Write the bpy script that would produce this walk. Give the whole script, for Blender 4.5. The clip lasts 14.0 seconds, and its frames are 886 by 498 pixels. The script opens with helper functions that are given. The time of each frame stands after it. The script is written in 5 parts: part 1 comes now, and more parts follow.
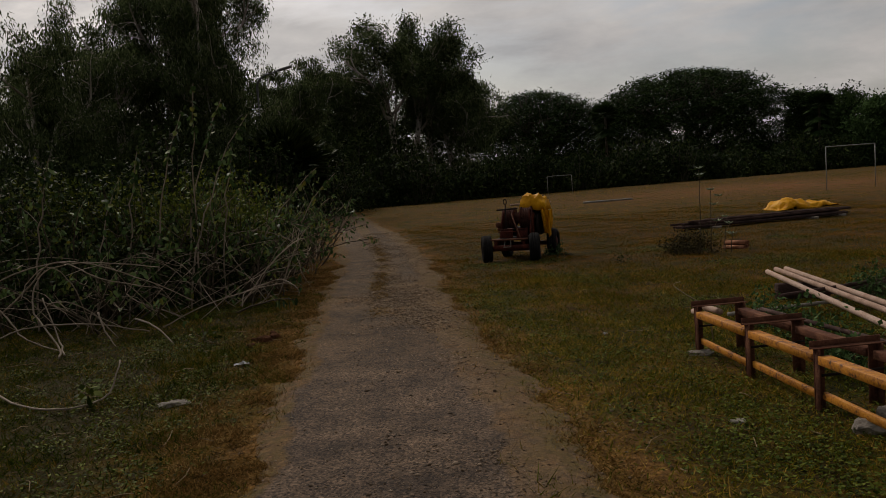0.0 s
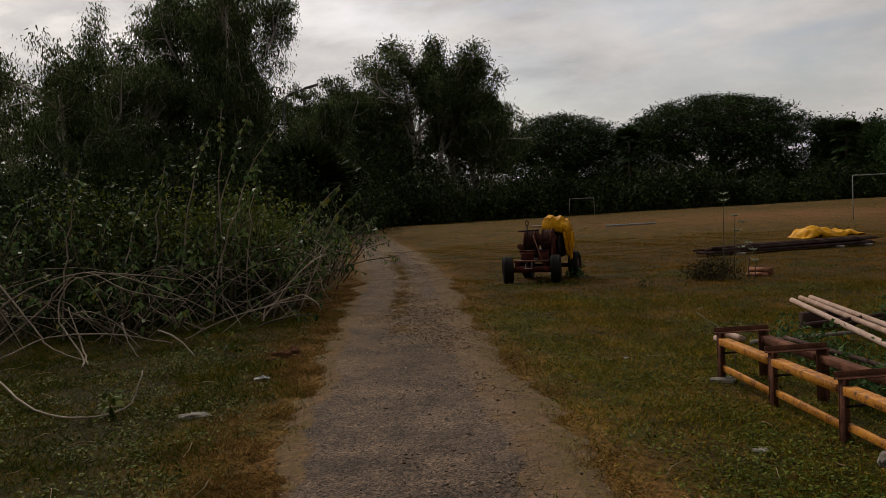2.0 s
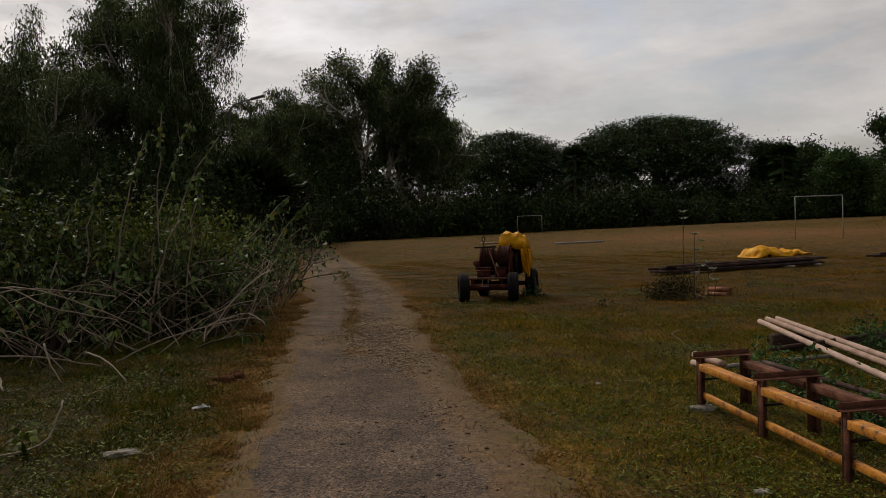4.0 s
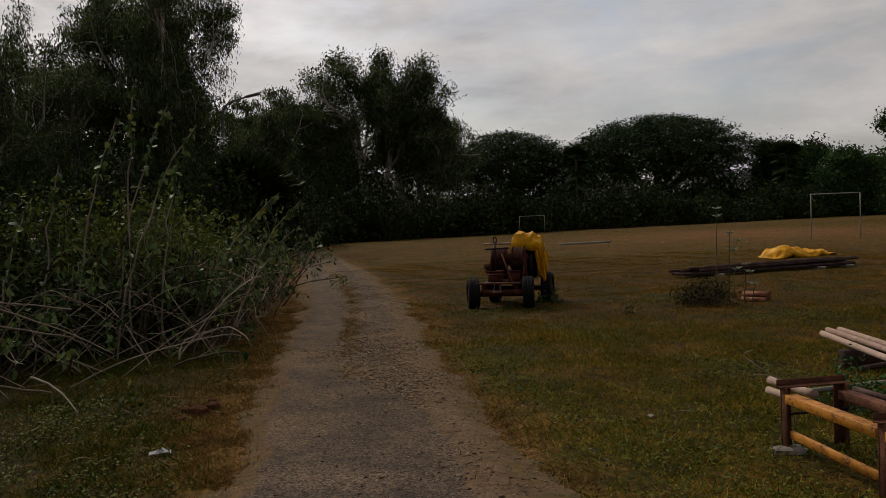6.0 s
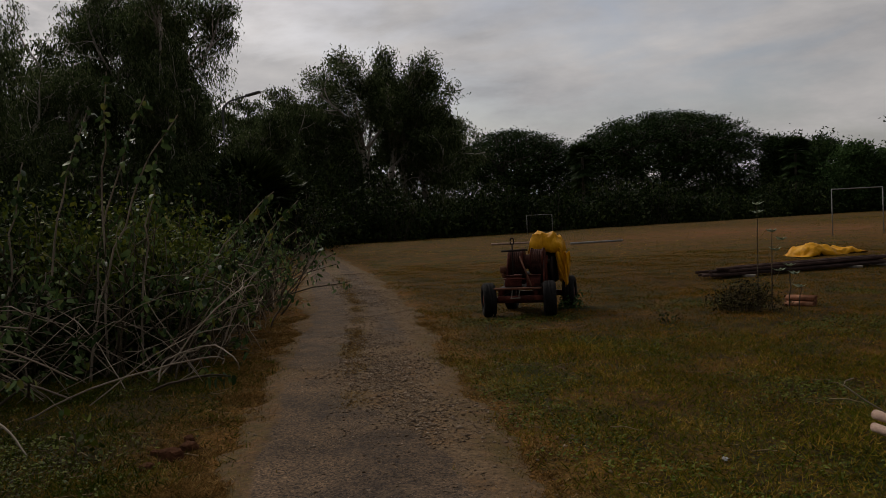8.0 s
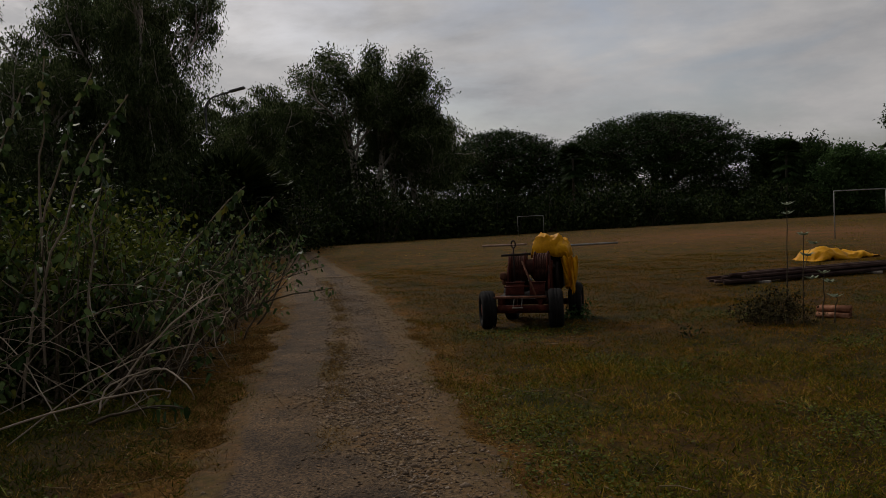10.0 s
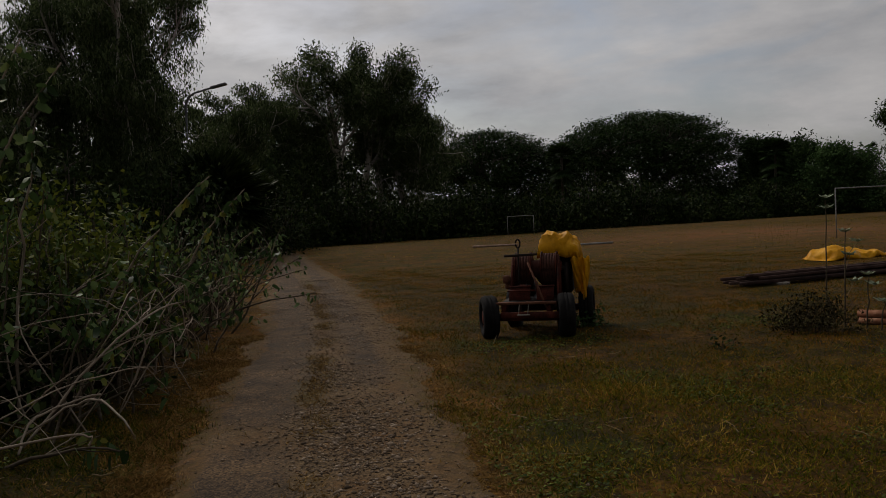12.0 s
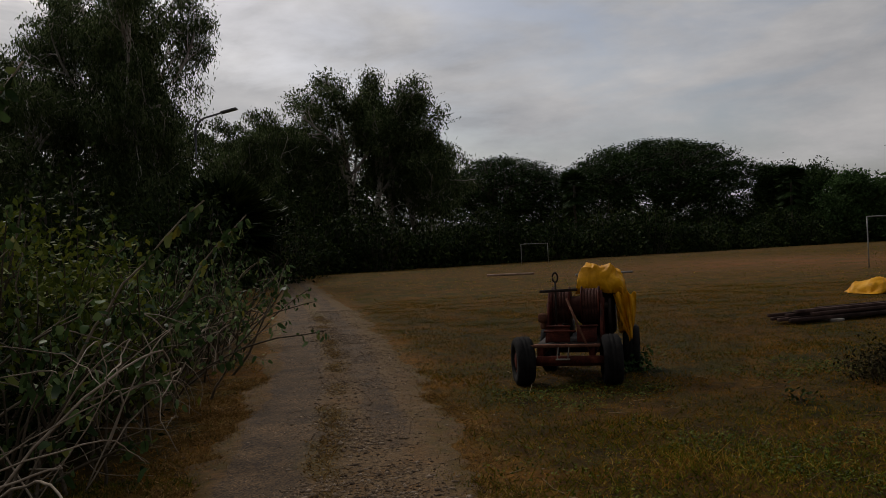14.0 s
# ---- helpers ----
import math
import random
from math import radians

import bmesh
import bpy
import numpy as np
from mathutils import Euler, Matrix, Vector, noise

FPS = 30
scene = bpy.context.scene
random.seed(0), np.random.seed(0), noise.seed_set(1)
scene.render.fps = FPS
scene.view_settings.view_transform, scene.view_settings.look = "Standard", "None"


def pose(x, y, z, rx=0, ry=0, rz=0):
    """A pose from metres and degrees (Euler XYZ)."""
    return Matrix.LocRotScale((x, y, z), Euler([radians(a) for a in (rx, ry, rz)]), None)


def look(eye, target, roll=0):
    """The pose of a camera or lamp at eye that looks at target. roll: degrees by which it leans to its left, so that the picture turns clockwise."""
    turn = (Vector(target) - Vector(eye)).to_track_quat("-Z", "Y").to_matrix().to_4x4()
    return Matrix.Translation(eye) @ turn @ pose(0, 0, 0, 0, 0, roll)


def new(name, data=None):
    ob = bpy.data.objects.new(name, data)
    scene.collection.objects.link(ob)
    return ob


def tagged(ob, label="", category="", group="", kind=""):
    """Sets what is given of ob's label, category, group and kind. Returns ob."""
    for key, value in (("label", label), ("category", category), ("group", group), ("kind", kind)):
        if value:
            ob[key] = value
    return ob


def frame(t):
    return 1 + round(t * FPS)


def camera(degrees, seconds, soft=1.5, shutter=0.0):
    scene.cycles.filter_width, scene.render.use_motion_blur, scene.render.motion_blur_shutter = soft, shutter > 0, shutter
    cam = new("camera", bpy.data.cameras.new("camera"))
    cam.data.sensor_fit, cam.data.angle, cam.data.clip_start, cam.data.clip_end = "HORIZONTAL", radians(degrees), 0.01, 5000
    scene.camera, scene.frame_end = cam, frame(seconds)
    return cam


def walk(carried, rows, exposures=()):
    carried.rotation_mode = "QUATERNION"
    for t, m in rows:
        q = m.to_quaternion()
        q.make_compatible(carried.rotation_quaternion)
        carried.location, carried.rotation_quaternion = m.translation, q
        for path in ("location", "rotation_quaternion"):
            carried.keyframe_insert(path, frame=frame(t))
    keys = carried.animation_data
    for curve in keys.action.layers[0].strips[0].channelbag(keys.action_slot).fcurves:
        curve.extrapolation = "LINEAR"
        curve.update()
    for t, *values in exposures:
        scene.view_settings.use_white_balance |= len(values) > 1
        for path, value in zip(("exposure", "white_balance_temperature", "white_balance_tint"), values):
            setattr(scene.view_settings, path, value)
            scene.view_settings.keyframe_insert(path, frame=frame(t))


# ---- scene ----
cam = camera(60.3, 14.0, soft=0.7)
PATH = [
    (0, (-0.273, 0.431, 1.564), (-0.448, 2.416, 1.394), -4.3),
    (0.5, (-0.271, 0.424, 1.564), (-0.466, 2.409, 1.422), -3.6),
    (1, (-0.269, 0.414, 1.567), (-0.485, 2.399, 1.44), -3.3),
    (1.5, (-0.266, 0.412, 1.564), (-0.495, 2.395, 1.439), -3.3),
    (2, (-0.287, 0.409, 1.564), (-0.512, 2.393, 1.449), -3.0),
    (2.5, (-0.346, 0.42, 1.56), (-0.53, 2.41, 1.475), -2.4),
    (3, (-0.418, 0.479, 1.546), (-0.556, 2.473, 1.462), -2.5),
    (3.5, (-0.438, 0.691, 1.527), (-0.542, 2.687, 1.446), -2.4),
    (4, (-0.489, 0.969, 1.54), (-0.571, 2.966, 1.461), -2.2),
    (6.5, (-0.696, 2.553, 1.506), (-0.778, 4.55, 1.43), -2.6),
    (7, (-0.703, 2.807, 1.531), (-0.793, 4.804, 1.455), -2.9),
    (7.5, (-0.779, 3.078, 1.517), (-0.873, 5.074, 1.441), -3.1),
    (10, (-0.97, 4.546, 1.51), (-1.03, 6.543, 1.435), -2.8),
    (10.5, (-1.062, 4.827, 1.503), (-1.109, 6.825, 1.429), -3.2),
    (11, (-1.103, 5.128, 1.483), (-1.137, 7.127, 1.409), -3.1),
    (11.5, (-1.07, 5.446, 1.457), (-1.097, 7.444, 1.38), -3.0),
    (12, (-1.112, 5.71, 1.459), (-1.138, 7.708, 1.385), -3.0),
    (12.5, (-1.175, 5.949, 1.482), (-1.209, 7.948, 1.416), -2.8),
    (13, (-1.152, 6.301, 1.485), (-1.186, 8.3, 1.435), -2.8),
    (13.5, (-1.224, 6.575, 1.478), (-1.262, 8.574, 1.45), -3.0),
    (14, (-1.316, 6.771, 1.508), (-1.364, 8.771, 1.506), -2.8),
]
EXPOSURES = [(0, -0.18, 7000, 12), (0.7, 0.02, 7000, 12), (1.5, 0.14, 7000, 12), (4, 0.16, 6950, 12), (6.5, -0.06, 6850, 12), (7.5, -0.2, 6800, 12), (10, -0.32, 6700, 11), (12, -0.37, 6650, 11), (14, -0.25, 6600, 11)]
walk(cam, [(t, look(eye, target, roll)) for t, eye, target, roll in PATH], EXPOSURES)

# ---- world, sun, exposure ----
SUN_EL, SUN_ROT = 42.0, -35.0
world = bpy.data.worlds.new("overcast_sky")
scene.world = world
world.use_nodes = True
wn, wl = world.node_tree.nodes, world.node_tree.links
wn.clear()


def link(tree, a, b):
    tree.links.new(a, b)


def world_sky():
    out = wn.new("ShaderNodeOutputWorld")
    bg = wn.new("ShaderNodeBackground")
    sky = wn.new("ShaderNodeTexSky")
    sky.sky_type, sky.sun_disc = "NISHITA", False
    sky.sun_elevation, sky.sun_rotation = radians(SUN_EL), radians(SUN_ROT)
    sky.dust_density = 3.0
    co = wn.new("ShaderNodeTexCoord")
    mp = wn.new("ShaderNodeMapping")
    mp.inputs["Scale"].default_value = (1.0, 1.0, 3.0)
    mp.inputs["Rotation"].default_value = (0.0, 0.0, 0.5)
    n1 = wn.new("ShaderNodeTexNoise")
    n1.inputs["Scale"].default_value, n1.inputs["Detail"].default_value = 4.2, 8.0
    n1.inputs["Roughness"].default_value = 0.55
    n1.inputs["Distortion"].default_value = 0.4
    ramp = wn.new("ShaderNodeValToRGB")
    ramp.color_ramp.elements[0].position, ramp.color_ramp.elements[0].color = 0.34, (0.30, 0.30, 0.30, 1)
    ramp.color_ramp.elements[1].position, ramp.color_ramp.elements[1].color = 0.56, (0.97, 0.97, 0.97, 1)
    n2 = wn.new("ShaderNodeTexNoise")
    n2.inputs["Scale"].default_value, n2.inputs["Detail"].default_value = 3.6, 8.0
    n2.inputs["Roughness"].default_value = 0.6
    cloud = wn.new("ShaderNodeValToRGB")
    cloud.color_ramp.elements[0].position, cloud.color_ramp.elements[0].color = 0.32, (3.5, 3.6, 3.85, 1)
    cloud.color_ramp.elements[1].position, cloud.color_ramp.elements[1].color = 0.70, (6.3, 6.2, 6.2, 1)
    mix = wn.new("ShaderNodeMix")
    mix.data_type = "RGBA"
    blue = wn.new("ShaderNodeMix")
    blue.data_type, blue.blend_type = "RGBA", "MULTIPLY"
    blue.inputs["Factor"].default_value = 1.0
    blue.inputs[7].default_value = (0.9, 0.9, 0.9, 1)
    T = world.node_tree
    link(T, co.outputs["Generated"], mp.inputs["Vector"])
    link(T, mp.outputs["Vector"], n1.inputs["Vector"])
    link(T, mp.outputs["Vector"], n2.inputs["Vector"])
    link(T, n1.outputs["Fac"], ramp.inputs["Fac"])
    link(T, n2.outputs["Fac"], cloud.inputs["Fac"])
    link(T, sky.outputs["Color"], blue.inputs[6])
    link(T, ramp.outputs["Color"], mix.inputs["Factor"])
    link(T, blue.outputs[2], mix.inputs[6])
    link(T, cloud.outputs["Color"], mix.inputs[7])
    dot = wn.new("ShaderNodeVectorMath")
    dot.operation = "DOT_PRODUCT"
    dot.inputs[1].default_value = (math.sin(radians(SUN_ROT)) * math.cos(radians(SUN_EL)), math.cos(radians(SUN_ROT)) * math.cos(radians(SUN_EL)), math.sin(radians(SUN_EL)))
    glow = wn.new("ShaderNodeMath")
    glow.operation = "MULTIPLY_ADD"
    glow.inputs[1].default_value, glow.inputs[2].default_value = 0.62, 0.64
    bright = wn.new("ShaderNodeVectorMath")
    bright.operation = "SCALE"
    link(T, co.outputs["Generated"], dot.inputs[0])
    link(T, dot.outputs["Value"], glow.inputs[0])
    link(T, mix.outputs[2], bright.inputs[0])
    link(T, glow.outputs[0], bright.inputs["Scale"])
    link(T, bright.outputs[0], bg.inputs["Color"])
    bg.inputs["Strength"].default_value = 0.095
    link(T, bg.outputs["Background"], out.inputs["Surface"])


world_sky()
sun_data = bpy.data.lights.new("sun", "SUN")
sun_data.energy, sun_data.angle, sun_data.color = 1.45, radians(12), (1.0, 0.95, 0.88)
sun = new("sun", sun_data)
a, e = radians(SUN_ROT), radians(SUN_EL)
sun.matrix_world = look((math.sin(a) * math.cos(e) * 50, math.cos(a) * math.cos(e) * 50, math.sin(e) * 50), (0, 0, 0))


# ---- materials ----
def material(name, shades, rough=0.8, scale=4.0, detail=6.0, metal=0.0, bump=0.0, bump_scale=40.0, island=0.0, obj_random=0.0,
             translucent=0.0, stretch=(1, 1, 1), specular=0.1, fine=0.35):
    """Noise-mixed colours, two scales, with bump; shades: (position, (r, g, b)) stops."""
    m = bpy.data.materials.new(name)
    m.use_nodes = True
    T = m.node_tree
    N = T.nodes
    N.clear()
    out = N.new("ShaderNodeOutputMaterial")
    bs = N.new("ShaderNodeBsdfPrincipled")
    co = N.new("ShaderNodeTexCoord")
    mp = N.new("ShaderNodeMapping")
    mp.inputs["Scale"].default_value = stretch
    link(T, co.outputs["Object"], mp.inputs["Vector"])
    n1 = N.new("ShaderNodeTexNoise")
    n1.inputs["Scale"].default_value, n1.inputs["Detail"].default_value = scale, detail
    n1.inputs["Roughness"].default_value = 0.62
    n2 = N.new("ShaderNodeTexNoise")
    n2.inputs["Scale"].default_value, n2.inputs["Detail"].default_value = bump_scale, 4.0
    link(T, mp.outputs["Vector"], n1.inputs["Vector"])
    link(T, mp.outputs["Vector"], n2.inputs["Vector"])
    fac = N.new("ShaderNodeMath")
    fac.operation = "MULTIPLY_ADD"
    link(T, n2.outputs["Fac"], fac.inputs[0])
    fac.inputs[1].default_value = fine
    sub = N.new("ShaderNodeMath")
    sub.operation = "SUBTRACT"
    link(T, n1.outputs["Fac"], sub.inputs[0])
    sub.inputs[1].default_value = fine * 0.5
    link(T, sub.outputs[0], fac.inputs[2])
    last = fac.outputs[0]
    if island or obj_random:
        add = N.new("ShaderNodeMath")
        add.operation = "MULTIPLY_ADD"
        if island:
            g = N.new("ShaderNodeNewGeometry")
            link(T, g.outputs["Random Per Island"], add.inputs[0])
        else:
            g = N.new("ShaderNodeObjectInfo")
            link(T, g.outputs["Random"], add.inputs[0])
        k = island or obj_random
        add.inputs[1].default_value = k
        s2 = N.new("ShaderNodeMath")
        s2.operation = "SUBTRACT"
        link(T, last, s2.inputs[0])
        s2.inputs[1].default_value = k * 0.5
        link(T, s2.outputs[0], add.inputs[2])
        last = add.outputs[0]
    ramp = N.new("ShaderNodeValToRGB")
    els = ramp.color_ramp.elements
    while len(els) < len(shades):
        els.new(0.5)
    for el, (p, c) in zip(els, shades):
        el.position, el.color = p, (*c, 1)
    link(T, last, ramp.inputs["Fac"])
    link(T, ramp.outputs["Color"], bs.inputs["Base Color"])
    bs.inputs["Roughness"].default_value = rough
    bs.inputs["Metallic"].default_value = metal
    bs.inputs["Specular IOR Level"].default_value = specular
    if bump:
        b = N.new("ShaderNodeBump")
        b.inputs["Strength"].default_value, b.inputs["Distance"].default_value = bump, 0.02
        link(T, n2.outputs["Fac"], b.inputs["Height"])
        link(T, b.outputs["Normal"], bs.inputs["Normal"])
    if translucent:
        tr = N.new("ShaderNodeBsdfTranslucent")
        link(T, ramp.outputs["Color"], tr.inputs["Color"])
        mx = N.new("ShaderNodeMixShader")
        mx.inputs["Fac"].default_value = translucent
        link(T, bs.outputs[0], mx.inputs[1])
        link(T, tr.outputs[0], mx.inputs[2])
        link(T, mx.outputs[0], out.inputs["Surface"])
    else:
        link(T, bs.outputs[0], out.inputs["Surface"])
    return m


M_LEAF_EUC = material("eucalyptus_leaf", [(0.25, (0.028, 0.042, 0.015)), (0.6, (0.078, 0.108, 0.040)), (0.9, (0.17, 0.195, 0.088))], 0.45, 0.4, 3, island=0.7, translucent=0.25, specular=0.02, fine=0.0)
M_LEAF_RAIN = material("rain_tree_leaf", [(0.25, (0.015, 0.028, 0.009)), (0.6, (0.034, 0.060, 0.018)), (0.9, (0.065, 0.10, 0.030))], 0.55, 0.2, 3, island=0.6, translucent=0.12, specular=0.02, fine=0.0)
M_LEAF_THICKET = material("thicket_leaf", [(0.25, (0.010, 0.018, 0.006)), (0.6, (0.027, 0.044, 0.012)), (0.9, (0.075, 0.095, 0.028))], 0.5, 0.5, 3, island=0.7, translucent=0.1, specular=0.02, fine=0.0)
M_LEAF_BRIGHT = material("fresh_leaf", [(0.25, (0.03, 0.06, 0.02)), (0.55, (0.055, 0.10, 0.03)), (0.85, (0.09, 0.15, 0.05))], 0.5, 0.5, 3, island=0.7, translucent=0.2, specular=0.02, fine=0.0)
M_LEAF_SHRUB = material("shrub_leaf", [(0.2, (0.018, 0.036, 0.010)), (0.5, (0.060, 0.104, 0.030)), (0.75, (0.135, 0.195, 0.070)), (0.95, (0.20, 0.18, 0.030))], 0.5, 1.5, 3, island=0.75, translucent=0.18, specular=0.09, fine=0.0)
M_LEAF_UNDER = material("undergrowth_leaf", [(0.2, (0.040, 0.055, 0.008)), (0.55, (0.085, 0.110, 0.016)), (0.85, (0.15, 0.155, 0.024))], 0.55, 1.5, 3, island=0.7, translucent=0.2, specular=0.02, fine=0.0)
M_BARK_PALE = material("pale_bark", [(0.3, (0.20, 0.165, 0.14)), (0.5, (0.44, 0.39, 0.34)), (0.7, (0.62, 0.57, 0.51))], 0.85, 1.2, 6, bump=0.5, bump_scale=9, stretch=(1, 1, 0.3))
M_BARK_DARK = material("dark_bark", [(0.3, (0.05, 0.04, 0.03)), (0.7, (0.13, 0.11, 0.09))], 0.9, 2.0, 6, bump=0.6, bump_scale=12, stretch=(1, 1, 0.3))
M_STEM = material("shrub_stem", [(0.2, (0.028, 0.021, 0.013)), (0.6, (0.085, 0.066, 0.044)), (0.95, (0.38, 0.31, 0.23))], 0.8, 3, 5, island=0.6, bump=0.2, bump_scale=60)
M_STEM_PALE = material("cut_stem", [(0.2, (0.13, 0.098, 0.068)), (0.6, (0.30, 0.24, 0.18)), (0.9, (0.50, 0.42, 0.33))], 0.75, 3, 5, island=0.4, bump=0.2, bump_scale=60)
M_GRASS = material("grass_blade", [(0.14, (0.032, 0.040, 0.003)), (0.38, (0.090, 0.112, 0.007)), (0.56, (0.175, 0.150, 0.014)), (0.72, (0.31, 0.185, 0.028)), (0.94, (0.54, 0.36, 0.09))], 0.8, 1.3, 9, island=0.6, translucent=0.1, specular=0.02, fine=0.3, bump_scale=6)
M_GRASS_FIELD = material("field_grass_blade", [(0.16, (0.048, 0.050, 0.003)), (0.38, (0.084, 0.088, 0.004)), (0.53, (0.170, 0.096, 0.008)), (0.70, (0.28, 0.124, 0.017)), (0.94, (0.44, 0.24, 0.05))], 0.8, 0.9, 9, island=0.6, translucent=0.1, specular=0.02, fine=0.3, bump_scale=6)
M_GRASS_DRY = material("dry_verge_blade", [(0.15, (0.055, 0.036, 0.010)), (0.40, (0.15, 0.085, 0.022)), (0.65, (0.27, 0.155, 0.050)), (0.92, (0.46, 0.31, 0.13))], 0.8, 2.2, 8, island=0.6, translucent=0.1, specular=0.02, fine=0.3, bump_scale=7)
M_GRASS_DAMP = material("damp_grass_blade", [(0.16, (0.012, 0.024, 0.001)), (0.42, (0.042, 0.068, 0.004)), (0.60, (0.090, 0.092, 0.009)), (0.76, (0.17, 0.105, 0.016)), (0.95, (0.36, 0.23, 0.06))], 0.8, 1.5, 9, island=0.65, translucent=0.1, specular=0.02, fine=0.3, bump_scale=6)
M_LEAF_LOW = material("low_weed_leaf", [(0.2, (0.024, 0.036, 0.004)), (0.55, (0.066, 0.088, 0.010)), (0.9, (0.14, 0.16, 0.028))], 0.6, 2, 5, island=0.8, translucent=0.1, specular=0.05, fine=0.0)
M_CLOD = material("red_earth_clod", [(0.25, (0.035, 0.016, 0.009)), (0.6, (0.095, 0.042, 0.022)), (0.9, (0.17, 0.085, 0.045))], 0.95, 12, 8, bump=0.6, bump_scale=60, specular=0.02)
M_LEAF_PALE = material("downy_pale_leaf", [(0.25, (0.14, 0.17, 0.11)), (0.6, (0.26, 0.30, 0.20)), (0.9, (0.38, 0.41, 0.30))], 0.6, 3, 3, island=0.5, translucent=0.15, specular=0.05, fine=0.0)
M_LEAF_DRY = material("dry_weed_leaf", [(0.2, (0.018, 0.015, 0.007)), (0.6, (0.045, 0.038, 0.015)), (0.9, (0.11, 0.085, 0.035))], 0.8, 2, 4, island=0.7, specular=0.02, fine=0.0)
M_STONE = material("rough_stone", [(0.25, (0.11, 0.095, 0.08)), (0.75, (0.34, 0.30, 0.25))], 0.9, 6, 8, bump=0.6, bump_scale=50, obj_random=0.2)
M_GRAVEL = material("gravel_stone", [(0.1, (0.055, 0.038, 0.025)), (0.5, (0.15, 0.105, 0.068)), (0.9, (0.33, 0.25, 0.18))], 0.9, 8, 4, island=0.75, bump=0.3, bump_scale=80, fine=0.1)
M_RUST = material("rusted_steel", [(0.25, (0.045, 0.020, 0.014)), (0.5, (0.12, 0.05, 0.03)), (0.8, (0.24, 0.115, 0.065))], 0.85, 7, 8, metal=0.15, bump=0.4, bump_scale=70)
M_YELLOW = material("yellow_painted_steel", [(0.30, (0.060, 0.024, 0.012)), (0.39, (0.27, 0.095, 0.013)), (0.52, (0.46, 0.175, 0.012)), (0.85, (0.58, 0.26, 0.03))], 0.6, 15, 9, bump=0.25, bump_scale=60, specular=0.4)
M_REDPAINT = material("worn_red_paint", [(0.3, (0.018, 0.008, 0.006)), (0.5, (0.070, 0.016, 0.010)), (0.85, (0.20, 0.055, 0.032))], 0.65, 6, 8, bump=0.3, bump_scale=60)
M_DARKIRON = material("oily_dark_iron", [(0.3, (0.012, 0.009, 0.008)), (0.7, (0.040, 0.028, 0.023))], 0.7, 8, 6, metal=0.0, bump=0.2, bump_scale=60)
M_RUBBER = material("worn_rubber", [(0.3, (0.006, 0.0055, 0.0055)), (0.7, (0.022, 0.020, 0.019))], 0.9, 9, 6, bump=0.3, bump_scale=80)
M_ROPE = material("wire_rope", [(0.3, (0.035, 0.014, 0.011)), (0.7, (0.11, 0.045, 0.032))], 0.8, 10, 6, bump=0.5, bump_scale=120)
M_TARP = material("yellow_tarpaulin", [(0.25, (0.460, 0.190, 0.002)), (0.5, (0.700, 0.320, 0.003)), (0.8, (0.820, 0.410, 0.006))], 0.55, 3, 6, bump=0.5, bump_scale=16, translucent=0.1, specular=0.2)
M_POLE = material("weathered_pole", [(0.25, (0.22, 0.135, 0.095)), (0.5, (0.36, 0.24, 0.18)), (0.8, (0.48, 0.35, 0.28))], 0.7, 5, 8, bump=0.3, bump_scale=50, stretch=(1, 1, 1), obj_random=0.3)
M_WHITEPOLE = material("white_painted_pole", [(0.3, (0.20, 0.195, 0.18)), (0.7, (0.36, 0.35, 0.33))], 0.6, 5, 6)
M_ORANGE = material("fired_orange_clay", [(0.25, (0.10, 0.045, 0.025)), (0.6, (0.25, 0.105, 0.055)), (0.85, (0.46, 0.25, 0.16))], 0.8, 9, 6, bump=0.3, obj_random=0.3)
M_DARKWOOD = material("dark_weathered_beam", [(0.25, (0.022, 0.014, 0.012)), (0.55, (0.065, 0.038, 0.032)), (0.85, (0.14, 0.09, 0.075))], 0.85, 4, 8, bump=0.5, bump_scale=40, stretch=(1, 1, 1), obj_random=0.3)
M_LITTER = material("grey_white_litter", [(0.3, (0.24, 0.24, 0.23)), (0.7, (0.44, 0.43, 0.41))], 0.7, 12, 5, bump=0.3, bump_scale=40)
M_LAMP = material("grey_lamp_metal", [(0.3, (0.06, 0.06, 0.06)), (0.7, (0.12, 0.12, 0.12))], 0.5, 4, 4, metal=0.5)
M_LAMPHEAD = material("pale_lamp_housing", [(0.3, (0.10, 0.10, 0.10)), (0.7, (0.16, 0.16, 0.16))], 0.5, 4, 4)
M_SEED = material("dry_stalk", [(0.3, (0.16, 0.11, 0.06)), (0.7, (0.30, 0.22, 0.13))], 0.8, 6, 4, island=0.4)


def blend_node(T, kind, a_sock, b_sock, fac_sock, fac=0.5):
    x = T.nodes.new("ShaderNodeMix")
    x.data_type, x.blend_type = "RGBA", kind
    x.inputs["Factor"].default_value = fac
    if fac_sock is not None:
        T.links.new(fac_sock, x.inputs["Factor"])
    for sock, i in ((a_sock, 6), (b_sock, 7)):
        if isinstance(sock, tuple):
            x.inputs[i].default_value = (*sock, 1)
        else:
            T.links.new(sock, x.inputs[i])
    return x.outputs[2]


